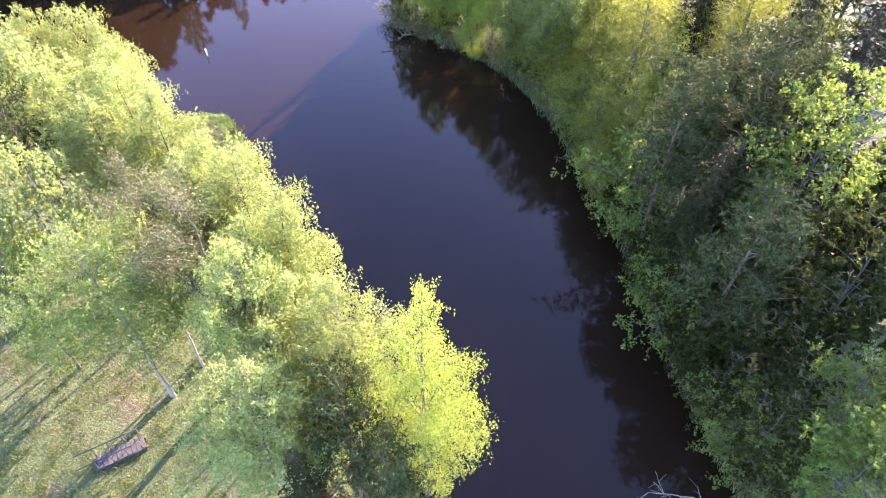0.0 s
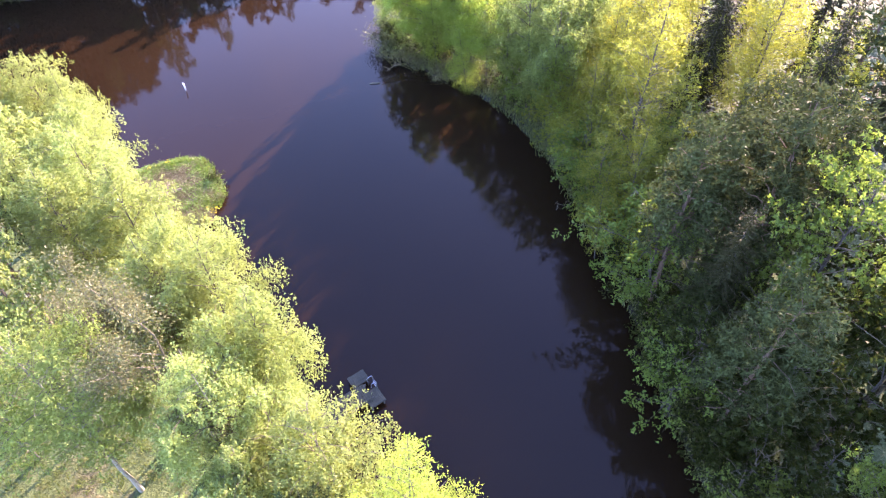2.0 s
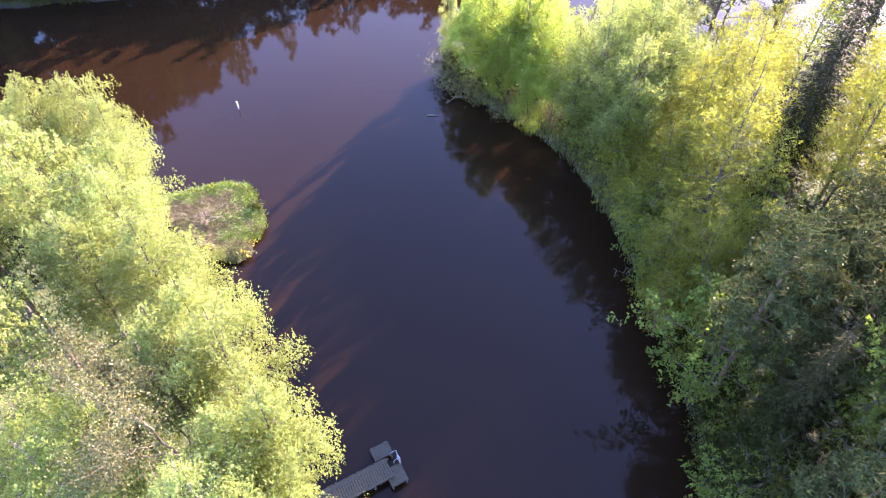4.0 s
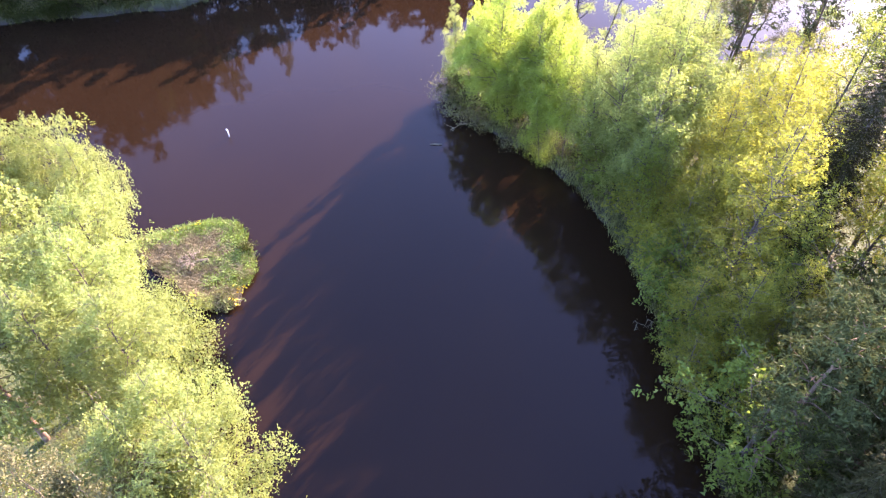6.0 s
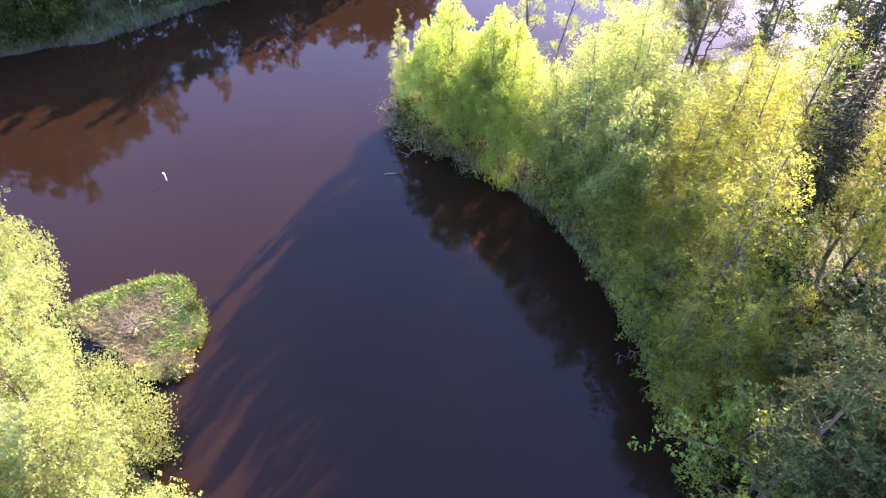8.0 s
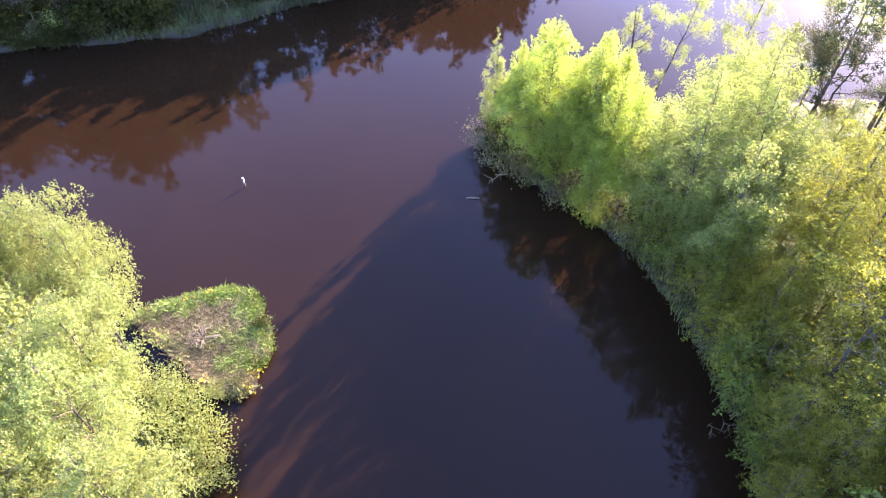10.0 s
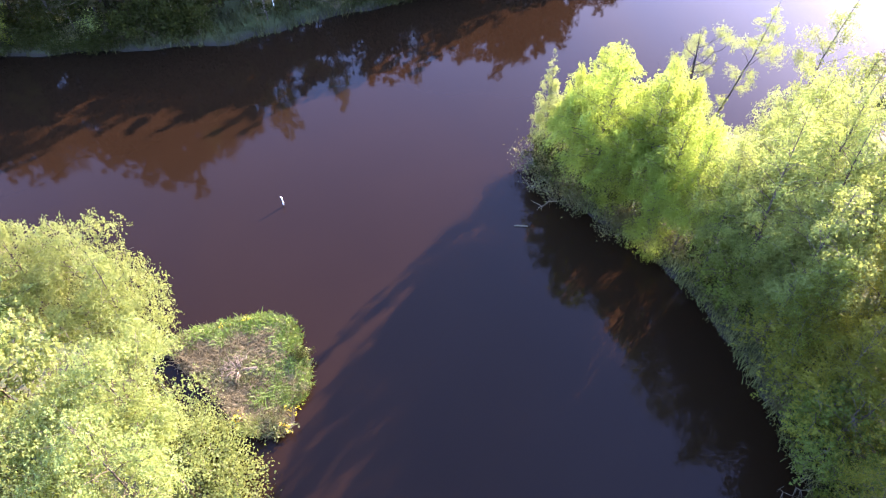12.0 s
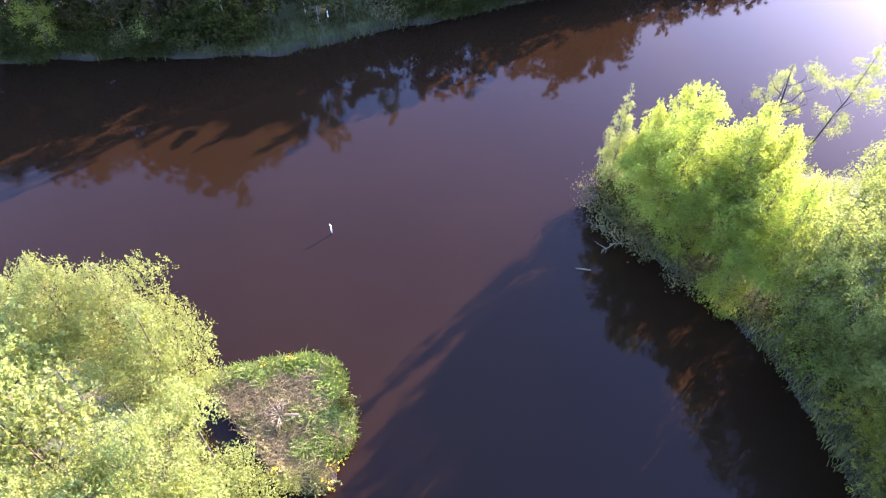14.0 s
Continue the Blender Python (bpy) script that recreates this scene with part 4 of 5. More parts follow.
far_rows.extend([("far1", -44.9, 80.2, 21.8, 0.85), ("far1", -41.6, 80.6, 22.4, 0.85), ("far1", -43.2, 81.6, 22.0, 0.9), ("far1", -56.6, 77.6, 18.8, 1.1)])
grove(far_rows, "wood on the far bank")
grove([("farbirch", -29.3, 83.6, 15.0, 0.65), ("farbirch", -30.6, 83.9, 14.6, 0.6), ("farbirch", -36.4, 79.2, 14.0, 0.6), ("farbirch", -24.4, 88.6, 14.0, 0.65), ("farbirch", -15.6, 91.2, 12.0, 0.6)], "white birches on the far shore")
grove([("gold2", -51.6, 74.4, 8.0, 1.2), ("green2", -37.4, 80.6, 8.0, 1.0), ("green1", -33.6, 83.0, 7.5, 1.0), ("green2", -27.4, 86.6, 8.0, 1.0)], "small leafy trees at the far shore")

# ---- shrubs on the shores ----
SHRUBS = {
    # leaf colour holds the shade of the bank, not only willow green
    "dark": (shrub(91, 2.2, 1.7, 850, 0.11, LEAF_SHADE_DARK), "low green willow bush at the water, leaves darkened for shade", "bush"),
    "pale": (shrub(92, 2.0, 1.6, 2600, 0.052, LEAF_PALE), "pale grey-green willow bush at the water", "bush"),
    "bud": (shrub(93, 1.8, 1.5, 700, 0.06, LEAF_BUD), "brown budding bush with bare stems at the water", "bush"),
}
SHRUB_PROTO = {}


def plant_shrub(kind, x, y, s, turn, group):
    parts, lab, cat = SHRUBS[kind]
    loc = Vector((x, y, floor_at(x, y) - 0.04))
    if kind not in SHRUB_PROTO:
        ob = tree_object("bush", parts, loc, turn, (s, s, s))
        SHRUB_PROTO[kind] = tagged(ob, lab, cat, group)
    else:
        ob = copy_thing(SHRUB_PROTO[kind], Matrix.Translation(loc) @ pose(0, 0, 0, 0, 0, turn))
        ob.scale = (s, s, s)
        ob["group"] = group
    return ob


shrub_rng = random.Random(9)


def along(shore, lo, hi, n):
    """n points along a shore between its lo-th and hi-th corner, with the way inland."""
    pts = [Vector(p) for p in shore[lo:hi + 1]]
    for k in range(n):
        s = (k + shrub_rng.uniform(0.2, 0.8)) / n * (len(pts) - 1)
        a, b = pts[int(s)], pts[min(int(s) + 1, len(pts) - 1)]
        d = (b - a).normalized()
        yield a.lerp(b, s - int(s)), Vector((d.y, -d.x))


for p, inland in along(RIGHT_SHORE, 2, 18, 44):
    q = p + inland * shrub_rng.uniform(0.3, 1.8)
    plant_shrub(shrub_rng.choice(["bud", "bud", "dark"] if q.y > 44 else ["dark"]), q.x, q.y, shrub_rng.uniform(0.7, 1.4), shrub_rng.uniform(0, 360), "bushes on the east shore")
for p, inland in along(LEFT_SHORE, 3, 13, 22):
    q = p - inland * shrub_rng.uniform(0.6, 2.0)
    plant_shrub(shrub_rng.choice(["pale", "pale", "bud"]), q.x, q.y, shrub_rng.uniform(0.6, 1.1), shrub_rng.uniform(0, 360), "bushes on the west shore")
# extra bushes added over the water's edge to darken the pale strip of bank
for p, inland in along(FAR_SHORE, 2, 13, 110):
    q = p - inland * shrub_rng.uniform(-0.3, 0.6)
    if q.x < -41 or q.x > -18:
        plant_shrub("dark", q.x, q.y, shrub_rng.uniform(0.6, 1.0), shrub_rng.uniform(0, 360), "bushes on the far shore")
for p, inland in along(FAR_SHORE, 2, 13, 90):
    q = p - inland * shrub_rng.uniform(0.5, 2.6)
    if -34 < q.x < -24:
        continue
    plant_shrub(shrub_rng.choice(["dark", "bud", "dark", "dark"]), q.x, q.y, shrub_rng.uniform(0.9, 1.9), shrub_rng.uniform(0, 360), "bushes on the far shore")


# ---- the landing stage ----
def plank_parts(parent, name, count, length, step, width, thick, origin, along_v, across_v, mat, z):
    """A row of planks laid across a way; every plank a mesh of its own, all sharing one."""
    me = mesh_bm(name, box(length, width, thick, 0.008), mat)
    rng = random.Random(count)
    ang = math.degrees(math.atan2(across_v.y, across_v.x))
    for k in range(count):
        c = origin + along_v * (step * (k + 0.5)) + across_v * rng.uniform(-0.03, 0.03)
        ob = part(name, me, parent)
        ob.matrix_basis = pose(c.x, c.y, z + rng.uniform(-0.006, 0.006), rng.uniform(-0.6, 0.6), rng.uniform(-0.6, 0.6), ang + rng.uniform(-0.7, 0.7))


def block(parent, name, size, at, turn, mat, label="", bevel=0.01):
    ob = part(name, mesh_bm(name, box(*size, bevel), mat), parent, label)
    ob.matrix_basis = pose(*at, 0, 0, turn)
    return ob


def rod(parent, name, pts, radius, mat, label="", sides=8):
    co, q = tube(np.array(pts, float), np.full(len(pts), radius), sides)
    k = len(pts) - 1
    caps = np.array([list(range(sides))[::-1], [k * sides + s for s in range(sides)]])
    return part(name, mesh_of(name, co, [q, caps], mat, True), parent, label)


stage = new("landing_stage")
tagged(stage, "weathered grey plank jetty with two side platforms and steel ladder", "jetty")
a, b = Vector((-6.9, 23.3)), Vector((-2.95, 25.75))
d = (b - a).normalized()
c = Vector((-d.y, d.x))
ang = math.degrees(math.atan2(d.y, d.x))
plank_parts(stage, "plank", 31, 1.22, 0.145, 0.125, 0.035, a, d, c, PLANK, 0.52)
for s in (-0.5, 0.5):
    m = (a + b) / 2 + c * s
    block(stage, "bearer", ((b - a).length, 0.09, 0.14), (m.x, m.y, 0.43), ang, PLANK_DARK)
for s in (-0.52, 0.52):
    for k in (0.42, 0.72, 0.98):
        m = a.lerp(b, k) + c * s
        rod(stage, "support_post", [(m.x, m.y, -1.3), (m.x, m.y, 0.40)], 0.07, PLANK_DARK)
for name, centre, size in (("platform_low", Vector((-3.66, 26.62)), (1.12, 0.78)), ("platform_end", Vector((-2.68, 25.30)), (1.0, 1.05))):
    deck = part("side_platform", mesh_bm("side_platform", box(size[0], size[1], 0.10, 0.015), PLANK_DARK), stage, "small square plank platform")
    deck.matrix_basis = pose(centre.x, centre.y, 0.36, 0, 0, ang)
    n = 8
    me = mesh_bm("plank", box(size[0] / n - 0.014, size[1] + 0.04, 0.03, 0.006), PLANK)
    for k in range(n):
        ob = part("plank", me, deck)
        ob.matrix_basis = pose(-size[0] / 2 + size[0] * (k + 0.5) / n, 0, 0.068)
    for sx in (-0.4, 0.4):
        for sy in (-0.45, 0.45):
            m = centre + d * sx + c * sy
            rod(stage, "support_post", [(m.x, m.y, -1.3), (m.x, m.y, 0.31)], 0.06, PLANK_DARK)
ladder_at = Vector((-2.98, 26.12))
for s in (-0.24, 0.24):
    m = ladder_at + c * s
    o = m + d * 0.38
    rod(stage, "ladder_rail", [(m.x, m.y, 0.5), (m.x, m.y, 0.80), (m.x + d.x * 0.08, m.y + d.y * 0.08, 0.88), (o.x - d.x * 0.08, o.y - d.y * 0.08, 0.87), (o.x, o.y, 0.78), (o.x, o.y, -0.7)], 0.018, STEEL, "bright steel ladder rail")
for z in (-0.3, 0.0, 0.3, 0.6):
    m, o = ladder_at + d * 0.38 - c * 0.24, ladder_at + d * 0.38 + c * 0.24
    rod(stage, "ladder_rung", [(m.x, m.y, z), (o.x, o.y, z)], 0.018, STEEL)

# ---- the marker post in the pond ----
marker = new("marker_post")
tagged(marker, "white-topped wooden marker post standing in the water", "post")
rod(marker, "shaft", [(-20.16, 58.02, -1.35), (-20.20, 58.10, 0.12)], 0.045, PLANK_DARK, "dark wet foot of the post")
rod(marker, "top", [(-20.20, 58.10, 0.12), (-20.25, 58.20, 0.74)], 0.05, WHITE_PAINT, "white-painted top")
rod(marker, "cap", [(-20.25, 58.20, 0.72), (-20.34, 58.18, 0.79)], 0.055, WHITE_PAINT, "tilted white cap")

# ---- the footbridge in the clearing ----
bridge = new("footbridge")
tagged(bridge, "small dark plank footbridge with thin pole handrails", "footbridge")
a, b = Vector((-17.9, 16.05)), Vector((-15.75, 17.15))
d = (b - a).normalized()
c = Vector((-d.y, d.x))
ang = math.degrees(math.atan2(d.y, d.x))
gz = floor_at(-16.8, 16.6)
for s in (-0.30, 0.30):
    m = (a + b) / 2 + c * s
    block(bridge, "bearer", ((b - a).length + 0.3, 0.14, 0.20), (m.x, m.y, gz + 0.12), ang, PLANK_DARK)
plank_parts(bridge, "plank", 10, 0.80, 0.25, 0.215, 0.05, a, d, c, PLANK_DARK, gz + 0.25)
for s in (-0.42, 0.42):
    tops = []
    for k in (0.02, 0.34, 0.66, 0.98):
        m = a.lerp(b, k) + c * s
        rod(bridge, "rail_post", [(m.x, m.y, gz - 0.2), (m.x, m.y, gz + 1.1)], 0.03, PLANK_DARK, "")
        tops.append((m.x, m.y, gz + 1.1))
    tops.insert(0, (tops[0][0] - d.x * 0.9, tops[0][1] - d.y * 0.9, gz + 1.12))
    rod(bridge, "handrail", tops, 0.032, PLANK, "pale pole handrail")


# ---- grass, sedge and reeds ----
def tufts(name, points, heights, mat, per, spread, lean, width, seed, label, category):
    """Many tufts of blades as one sheet of growth."""
    rng = np.random.default_rng(seed)
    pts = np.repeat(np.asarray(points, float), per, 0)
    hs = np.repeat(np.asarray(heights, float), per) * rng.uniform(0.5, 1.15, len(pts))
    pts[:, :2] += rng.normal(size=(len(pts), 2)) * spread
    az = rng.uniform(0, 2 * math.pi, len(pts))
    out = np.stack([np.cos(az), np.sin(az), np.zeros(len(pts))], 1)
    bend = out * (lean * rng.uniform(0.3, 1.4, len(pts)))[:, None]
    side = np.stack([-np.sin(az), np.cos(az), np.zeros(len(pts))], 1) * (width * rng.uniform(0.6, 1.3, len(pts)))[:, None]
    mid = pts + bend * (hs * 0.35)[:, None] + np.array([0, 0, 1.0]) * (hs * 0.6)[:, None]
    tip = pts + bend * hs[:, None] + np.array([0, 0, 1.0]) * (hs * (1 - 0.3 * lean))[:, None]
    base = pts - np.array([0, 0, 0.04])
    co = np.stack([base - side, base + side, mid + side * 0.8, mid - side * 0.8, tip], 1).reshape(-1, 3)
    k = np.arange(len(pts))[:, None] * 5
    ob = new(name, mesh_of(name, co, [k + np.array([[0, 1, 2, 3]]), k + np.array([[3, 2, 4]])], mat))
    return tagged(ob, label, category, kind="stuff")


def scatter(rng, n, box_, test):
    """Up to n points of a box that pass the test, on the ground."""
    x, y = rng.uniform(box_[0], box_[1], n), rng.uniform(box_[2], box_[3], n)
    keep = test(x, y)
    x, y = x[keep], y[keep]
    return np.stack([x, y, np.maximum(ground_height(x, y), 0)], 1)


grng = np.random.default_rng(3)
isl = lambda x, y: signed_distance(x, y, ISLAND)
patchy = lambda x, y: np.sin(x * 2.3 + 1.7 * np.sin(y * 1.9)) + np.sin(y * 2.9 - x * 0.8)
north = lambda x, y: (y - 45.6) - 0.18 * (x + 20)
east_side = lambda x, y: (x + 17.3) + 0.10 * (y - 44)
rim = scatter(grng, 4200, (-24.5, -13.5, 39.5, 49), lambda x, y: (isl(x, y) > -0.25) & (isl(x, y) < 1.7 + 0.4 * patchy(x, y)) & (north(x, y) > 0))
tufts("sedge_rim", rim, grng.uniform(0.22, 0.58, len(rim)), SEDGE, 9, 0.13, 0.8, 0.032, 1, "lush green sedge along the islet's edge", "sedge")
clump = scatter(grng, 4200, (-24.5, -13.5, 39.5, 49), lambda x, y: (isl(x, y) > 0.0) & (east_side(x, y) > 0.4 * patchy(x, y)) & (y > 42.0 + 0.3 * patchy(x, y)) & (north(x, y) < 0.6) & (patchy(x * 1.3, y * 1.3) > -0.9))
tufts("islet_thicket", clump, grng.uniform(0.22, 0.62, len(clump)), SEDGE, 9, 0.13, 0.9, 0.028, 9, "green thicket of marsh plants on the islet", "rushes")
def leaf_bed(name, points, mat, per, size, height, seed, label, category):
    """Low broad-leaved marsh plants as one sheet of growth."""
    rng = np.random.default_rng(seed)
    pts = np.repeat(np.asarray(points, float), per, 0)
    pts += rng.normal(size=pts.shape) * np.array([0.14, 0.14, 0.0])
    pts[:, 2] += height * rng.uniform(0.25, 1.0, len(pts))
    co, q = leaf_set(rng, pts, size, -0.2, 0.6)
    return tagged(new(name, mesh_of(name, co, [q], mat)), label, category, kind="stuff")


bed = scatter(grng, 2600, (-25, -13.5, 39.5, 49), lambda x, y: (isl(x, y) > -0.05) & (isl(x, y) < 0.75 + 0.35 * patchy(x, y)) & ((north(x, y) > 0.4) | ((east_side(x, y) > 0.9) & (y > 42.0))))
leaf_bed("marsh_plants", bed, SEDGE, 14, 0.085, 0.42, 41, "bright green broad-leaved marsh plants rimming the islet", "marsh plants")
fringe = scatter(grng, 900, (-20, -13.8, 39.5, 47), lambda x, y: (isl(x, y) > -0.15) & (isl(x, y) < 0.5) & (east_side(x, y) > 0.2) & (patchy(x * 1.7, y * 1.7) > 0.0))
leaf_bed("marsh_fringe", fringe, OLIVE, 10, 0.08, 0.45, 42, "dull olive marsh plants at the islet's ragged edge", "marsh plants")
core = scatter(grng, 5200, (-24, -14, 40, 49), lambda x, y: (isl(x, y) > 0.1))
tufts("dead_sedge", core, grng.uniform(0.12, 0.55, len(core)), STRAW, 9, 0.12, 1.2, 0.016, 2, "flattened straw-coloured dead grass on the islet", "dead grass")
mixd = scatter(grng, 3000, (-24, -14, 40, 49), lambda x, y: (isl(x, y) > 0.2) & (patchy(x * 0.5, y * 0.5) > 0.1))
tufts("islet_grass", mixd, grng.uniform(0.2, 0.6, len(mixd)), OLIVE, 9, 0.14, 0.7, 0.018, 4, "olive green grass tufts on the islet", "grass")
land_l = lambda x, y: signed_distance(x, y, LANDS[0])
land_r = lambda x, y: signed_distance(x, y, LANDS[1])
land_f = lambda x, y: signed_distance(x, y, LANDS[2])
meadow = scatter(grng, 4800, (-34, -8, 11, 34), lambda x, y: (land_l(x, y) > 0.5) & (np.sin(x * 0.8) + np.sin(y * 0.9 + x * 0.3) > -0.8))
tufts("meadow_grass", meadow, grng.uniform(0.12, 0.35, len(meadow)), GRASS, 8, 0.16, 0.8, 0.018, 5, "patchy spring grass in the clearing", "grass")
straw = scatter(grng, 2600, (-34, -8, 11, 34), lambda x, y: (land_l(x, y) > 0.5) & (np.sin(x * 0.8) + np.sin(y * 0.9 + x * 0.3) < -0.3))
tufts("meadow_straw", straw, grng.uniform(0.10, 0.30, len(straw)), STRAW, 7, 0.16, 1.1, 0.018, 6, "dry yellow grass in the clearing", "dead grass")


def shore_points(shore, lo, hi, n, inland_sign, near, far_off, rng):
    """Points along a shore, a little in- and outside of the waterline."""
    pts = np.array(shore[lo:hi + 1], float)
    seg = np.hypot(*np.diff(pts, axis=0).T)
    s = rng.uniform(0, seg.sum(), n)
    cum = np.concatenate([[0], np.cumsum(seg)])
    k = np.clip(np.searchsorted(cum, s) - 1, 0, len(seg) - 1)
    f = ((s - cum[k]) / seg[k])[:, None]
    d = (pts[k + 1] - pts[k]) / seg[k][:, None]
    q = pts[k] + d * (seg[k][:, None] * f) + np.stack([d[:, 1], -d[:, 0]], 1) * inland_sign * rng.uniform(near, far_off, (n, 1))
    z = ground_height(q[:, 0], q[:, 1])
    keep = z > -0.25
    return np.stack([q[:, 0], q[:, 1], np.maximum(z, 0)], 1)[keep]


far_edge = shore_points(FAR_SHORE, 2, 13, 3200, -1, -0.3, 4.0, grng)
far_edge = far_edge[(far_edge[:, 0] > -44) | (grng.uniform(size=len(far_edge)) < 0.08)]
tufts("far_reeds", far_edge, grng.uniform(0.35, 1.0, len(far_edge)), REED, 6, 0.20, 0.5, 0.035, 7, "dark grey-green reeds and grass on the far shore", "reeds")
east_edge = shore_points(RIGHT_SHORE, 2, 20, 3600, 1, -0.35, 1.8, grng)
tufts("east_reeds", east_edge, grng.uniform(0.3, 0.9, len(east_edge)), OLIVE, 6, 0.16, 0.7, 0.024, 8, "olive grass overhanging the shaded east shore", "grass")
west_edge = shore_points(LEFT_SHORE, 3, 13, 1500, -1, -0.35, 1.6, grng)
tufts("west_reeds", west_edge, grng.uniform(0.3, 0.8, len(west_edge)), GRASS, 6, 0.16, 0.7, 0.022, 10, "green grass along the west shore", "grass")


# ---- dead wood ----
def dead_branch(name, seed, length, spread, mat, base_r=0.05, forks=7):
    """A fallen limb with side twigs, lying along x."""
    rng = np.random.default_rng(seed)
    p = bent(rng, np.array([0, 0, 0.0]), np.array([length, 0, 0.15]), 0.12 * length, 8, 0.10)
    pieces = [tube(p, np.linspace(base_r, 0.012, 8), 6)]
    for k in range(forks):
        a = p[rng.integers(1, 7)]
        e = a + np.array([rng.uniform(0.2, 0.8) * spread, rng.uniform(-1, 1) * spread, rng.uniform(-0.05, 0.5) * spread])
        q = bent(rng, a, e, 0.05, 5, 0.12)
        pieces.append(tube(q, np.linspace(base_r * 0.45, 0.008, 5), 4))
        for _ in range(2):
            s = q[rng.integers(2, 4)]
            t = s + rng.normal(size=3) * 0.28 * spread
            pieces.append(tube(np.stack([s, t]), [0.010, 0.005], 3))
    return mesh_of(name, *pack(joined(pieces)), mat, True)


def lay(name, me, x, y, z, turn, tilt, label, category):
    ob = new(name, me)
    ob.matrix_basis = pose(x, y, z, 0, tilt, turn)
    return tagged(ob, label, category)


lay("fallen_branch", dead_branch("fallen_branch", 5, 1.7, 0.6, DEADWOOD, 0.05), -0.4, 60.8, 0.10, 215, 2, "bleached fallen branch lying in the water by the point", "branch")
lay("floating_log", mesh_of("floating_log", *pack(tube(np.array([[-0.5, 0, 0], [-0.2, 0.02, 0.02], [0.15, 0.0, 0.01], [0.5, -0.03, 0.03]]), [0.05, 0.07, 0.07, 0.04], 8)), TWIG, True), -2.9, 58.05, 0.02, 4, 0, "short brown log floating at the point", "log")
lay("fallen_branch", dead_branch("fallen_branch", 6, 3.6, 1.2, DEADWOOD, 0.04, 9), 14.6, 12.6, 0.55, 165, 8, "thin bare branch hanging over the shaded shore", "branch")
lay("fallen_branch", dead_branch("fallen_branch", 7, 1.8, 0.8, TWIG, 0.03, 9), -0.9, 61.4, 0.3, 190, -12, "dark bare branch reaching over the water", "branch")
lay("fallen_branch", dead_branch("fallen_branch", 8, 1.9, 0.8, TWIG, 0.03, 9), -1.8, 63.8, 0.5, 170, -25, "dark bare branch reaching over the water", "branch")
lay("fallen_branch", dead_branch("fallen_branch", 9, 2.4, 0.8, TWIG, 0.04, 8), 12.9, 40.8, 0.4, 200, -5, "brown bare branch over the water", "branch")

lay("fallen_branch", dead_branch("fallen_branch", 10, 3.4, 1.6, DEADWOOD, 0.07, 9), -43.6, 78.6, 1.3, 20, -10, "bleached dead branch on the far shore", "branch")

# the rootstock on the islet
root = new("tree_root")
root.location = (-18.75, 44.0, 0.34)
tagged(root, "bleached dead rootstock with spreading bare roots on the islet", "root")
rr = np.random.default_rng(17)
for k in range(22):
    az, ln = 1.2 + k * 0.20 + rr.uniform(-0.2, 0.2), rr.uniform(0.8, 1.75)
    ln *= 0.85
    e = np.array([math.cos(az) * ln, math.sin(az) * ln, rr.uniform(0.05, 0.55)])
    q = bent(rr, np.array([0, 0, 0.10]), e, 0.18, 7, 0.16)
    pieces = [tube(q, np.linspace(0.042, 0.010, 7), 5)]
    for _ in range(3):
        s = q[rr.integers(3, 6)]
        pieces.append(tube(np.stack([s, s + rr.normal(size=3) * np.array([0.3, 0.3, 0.15])]), [0.014, 0.006], 3))
    part("root", mesh_of("root", *pack(joined(pieces)), DEADWOOD, True), root)
stump = part("stump", mesh_of("stump", *pack(tube(np.array([[0, 0, -0.2], [0, 0, 0.1], [0.05, 0, 0.35]]), [0.30, 0.22, 0.14], 9)), DEADWOOD, True), root)
log = new("hollow_log", mesh_of("hollow_log", *pack(joined([tube(np.array([[0, 0, 0], [0.5, 0.1, 0.02], [1.05, 0.22, 0.06]]), [0.17, 0.18, 0.16], 10), tube(np.array([[1.06, 0.22, 0.06], [0.5, 0.1, 0.02]]), [0.12, 0.12], 10)])), TWIG, True))
log.location = (-18.75, 44.0, 0.46)
tagged(log, "short dark hollow log beside the dead roots", "log")
co, q = tube(np.array([[0, 0, 0], [0.05, 0, 0.03], [0.10, 0.01, 0.05], [0.15, 0.015, 0.07]]), [0.09, 0.10, 0.10, 0.09], 9)
cut = new("cut_log", mesh_of("cut_log", co, [q, np.array([list(range(9))[::-1], list(range(27, 36))])], DEADWOOD, True))
cut.location = (-17.86, 44.18, 0.52)
tagged(cut, "short pale sawn log end on the islet", "log")


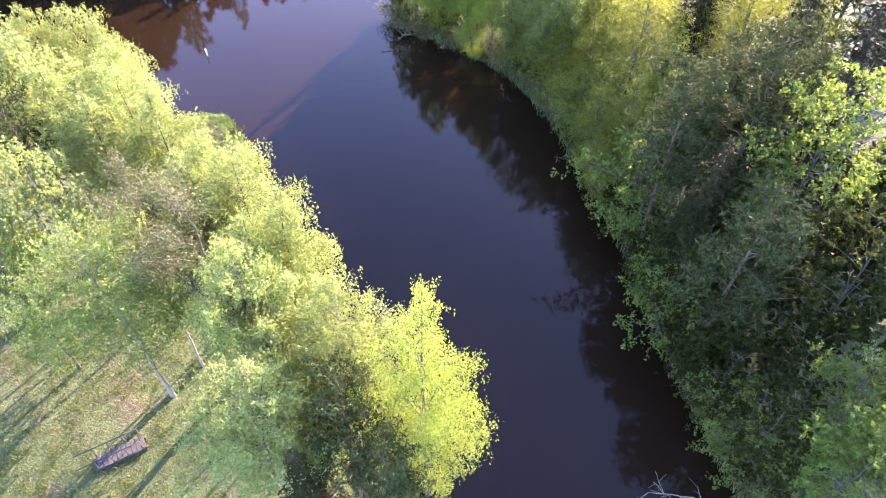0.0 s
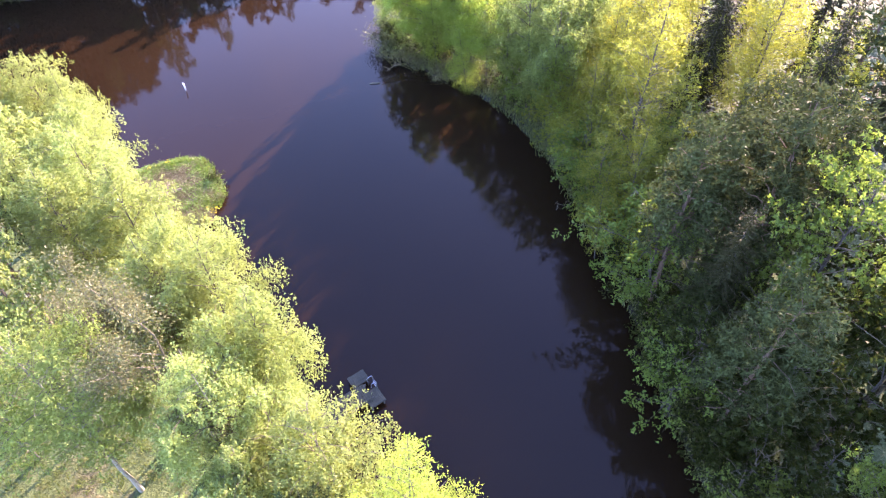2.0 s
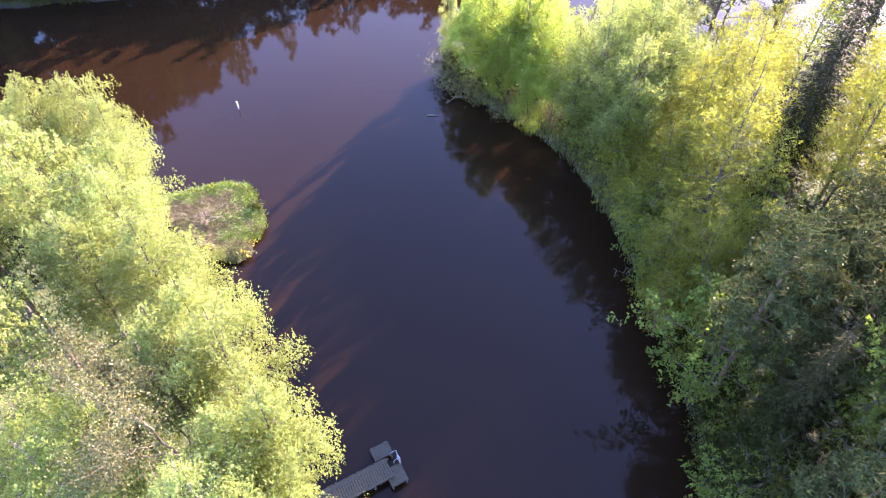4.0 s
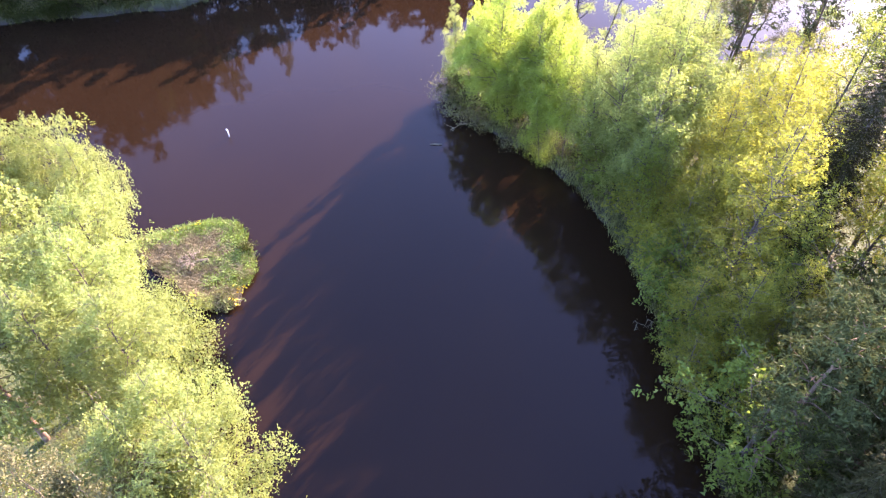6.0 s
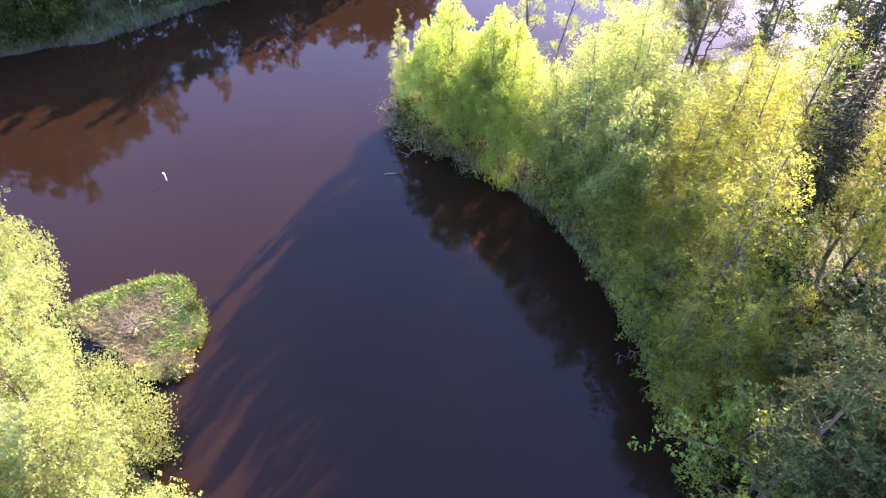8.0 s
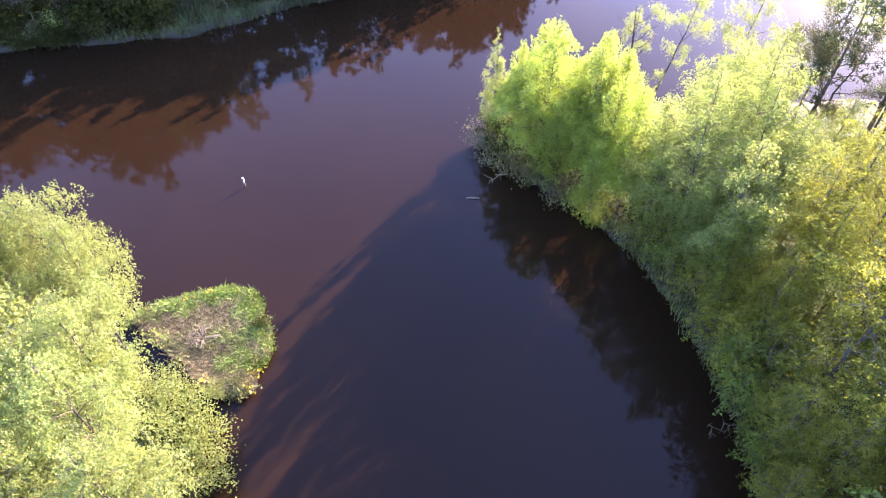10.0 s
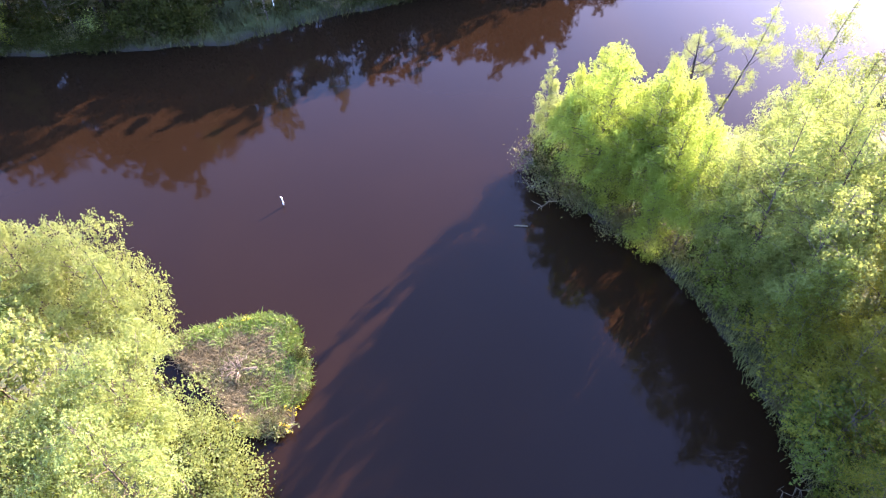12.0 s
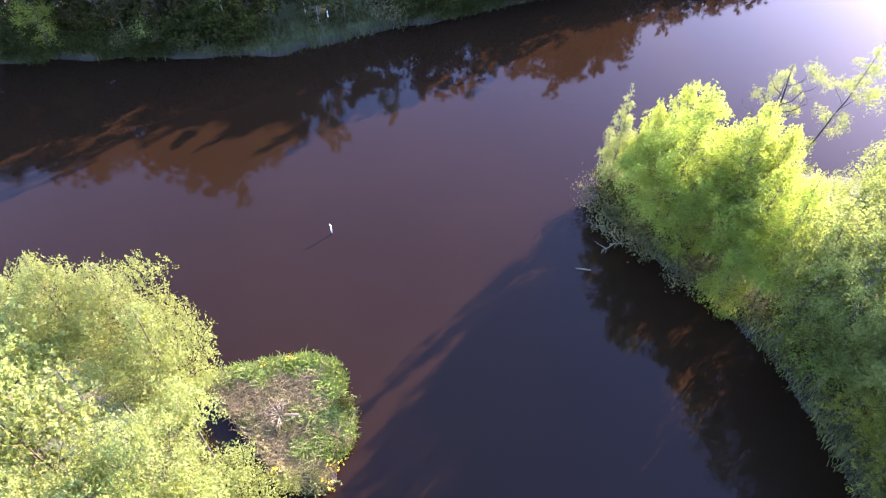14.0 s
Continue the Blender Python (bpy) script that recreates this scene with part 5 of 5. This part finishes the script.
# ---- marsh marigolds, a far post ----
def flower_patch(x, y, n, spread, seed):
    rng = np.random.default_rng(seed)
    pts = np.stack([rng.normal(x, spread, n), rng.normal(y, spread, n), np.zeros(n)], 1)
    pts[:, 2] = np.maximum(ground_height(pts[:, 0], pts[:, 1]), 0) + rng.uniform(0.25, 0.5, n)
    co, q = leaf_set(rng, pts, 0.075, -0.1, 0.9)
    ob = new("marsh_marigold", mesh_of("marsh_marigold", co, [q], FLOWER))
    tagged(ob, "bright yellow marsh marigold blooms at the islet's edge", "flowers", kind="stuff")


for k, (x, y, n) in enumerate([(-19.6, 47.6, 26), (-17.9, 41.0, 24), (-14.9, 41.9, 20), (-15.0, 40.9, 14), (-20.8, 46.9, 14)]):
    flower_patch(x, y, n, 0.22, 30 + k)
for k, (x, y, s) in enumerate([(-18.6, 38.9, 1.5), (-17.2, 37.4, 1.5), (-19.9, 40.2, 1.2), (-15.8, 35.8, 1.4)]):
    plant_shrub("pale", x, y, s, 50 * k, "bushes on the west shore")
plant_shrub("pale", -43.6, 77.6, 1.3, 20, "bushes on the far shore")
for k, (x, y, s) in enumerate([(-17.0, 40.6, 0.55), (-15.8, 41.3, 0.5), (-15.0, 43.0, 0.45), (-18.6, 40.5, 0.6), (-15.4, 45.4, 0.45), (-22.9, 45.6, 0.55)]):
    plant_shrub(("pale", "bud", "bud", "pale", "dark", "bud")[k], x, y, s, 70 * k, "bushes on the islet")
for k, (x, y, s) in enumerate([(-1.4, 62.6, 1.5), (-0.4, 61.2, 1.3), (1.0, 60.2, 1.2), (-2.0, 64.2, 1.4), (3.4, 58.2, 1.1)]):
    plant_shrub("bud", x, y, s, 80 * k, "bushes on the east shore")
stake = new("shore_stake")
tagged(stake, "small white stake standing on the far grassy shore", "stake")
gz = floor_at(-28.6, 84.4)
rod(stake, "shaft", [(-28.6, 84.4, gz - 0.2), (-28.6, 84.4, gz + 0.8)], 0.06, WHITE_PAINT)
rod(stake, "cap", [(-28.6, 84.4, gz + 0.8), (-28.6, 84.42, gz + 0.88)], 0.07, WHITE_PAINT)
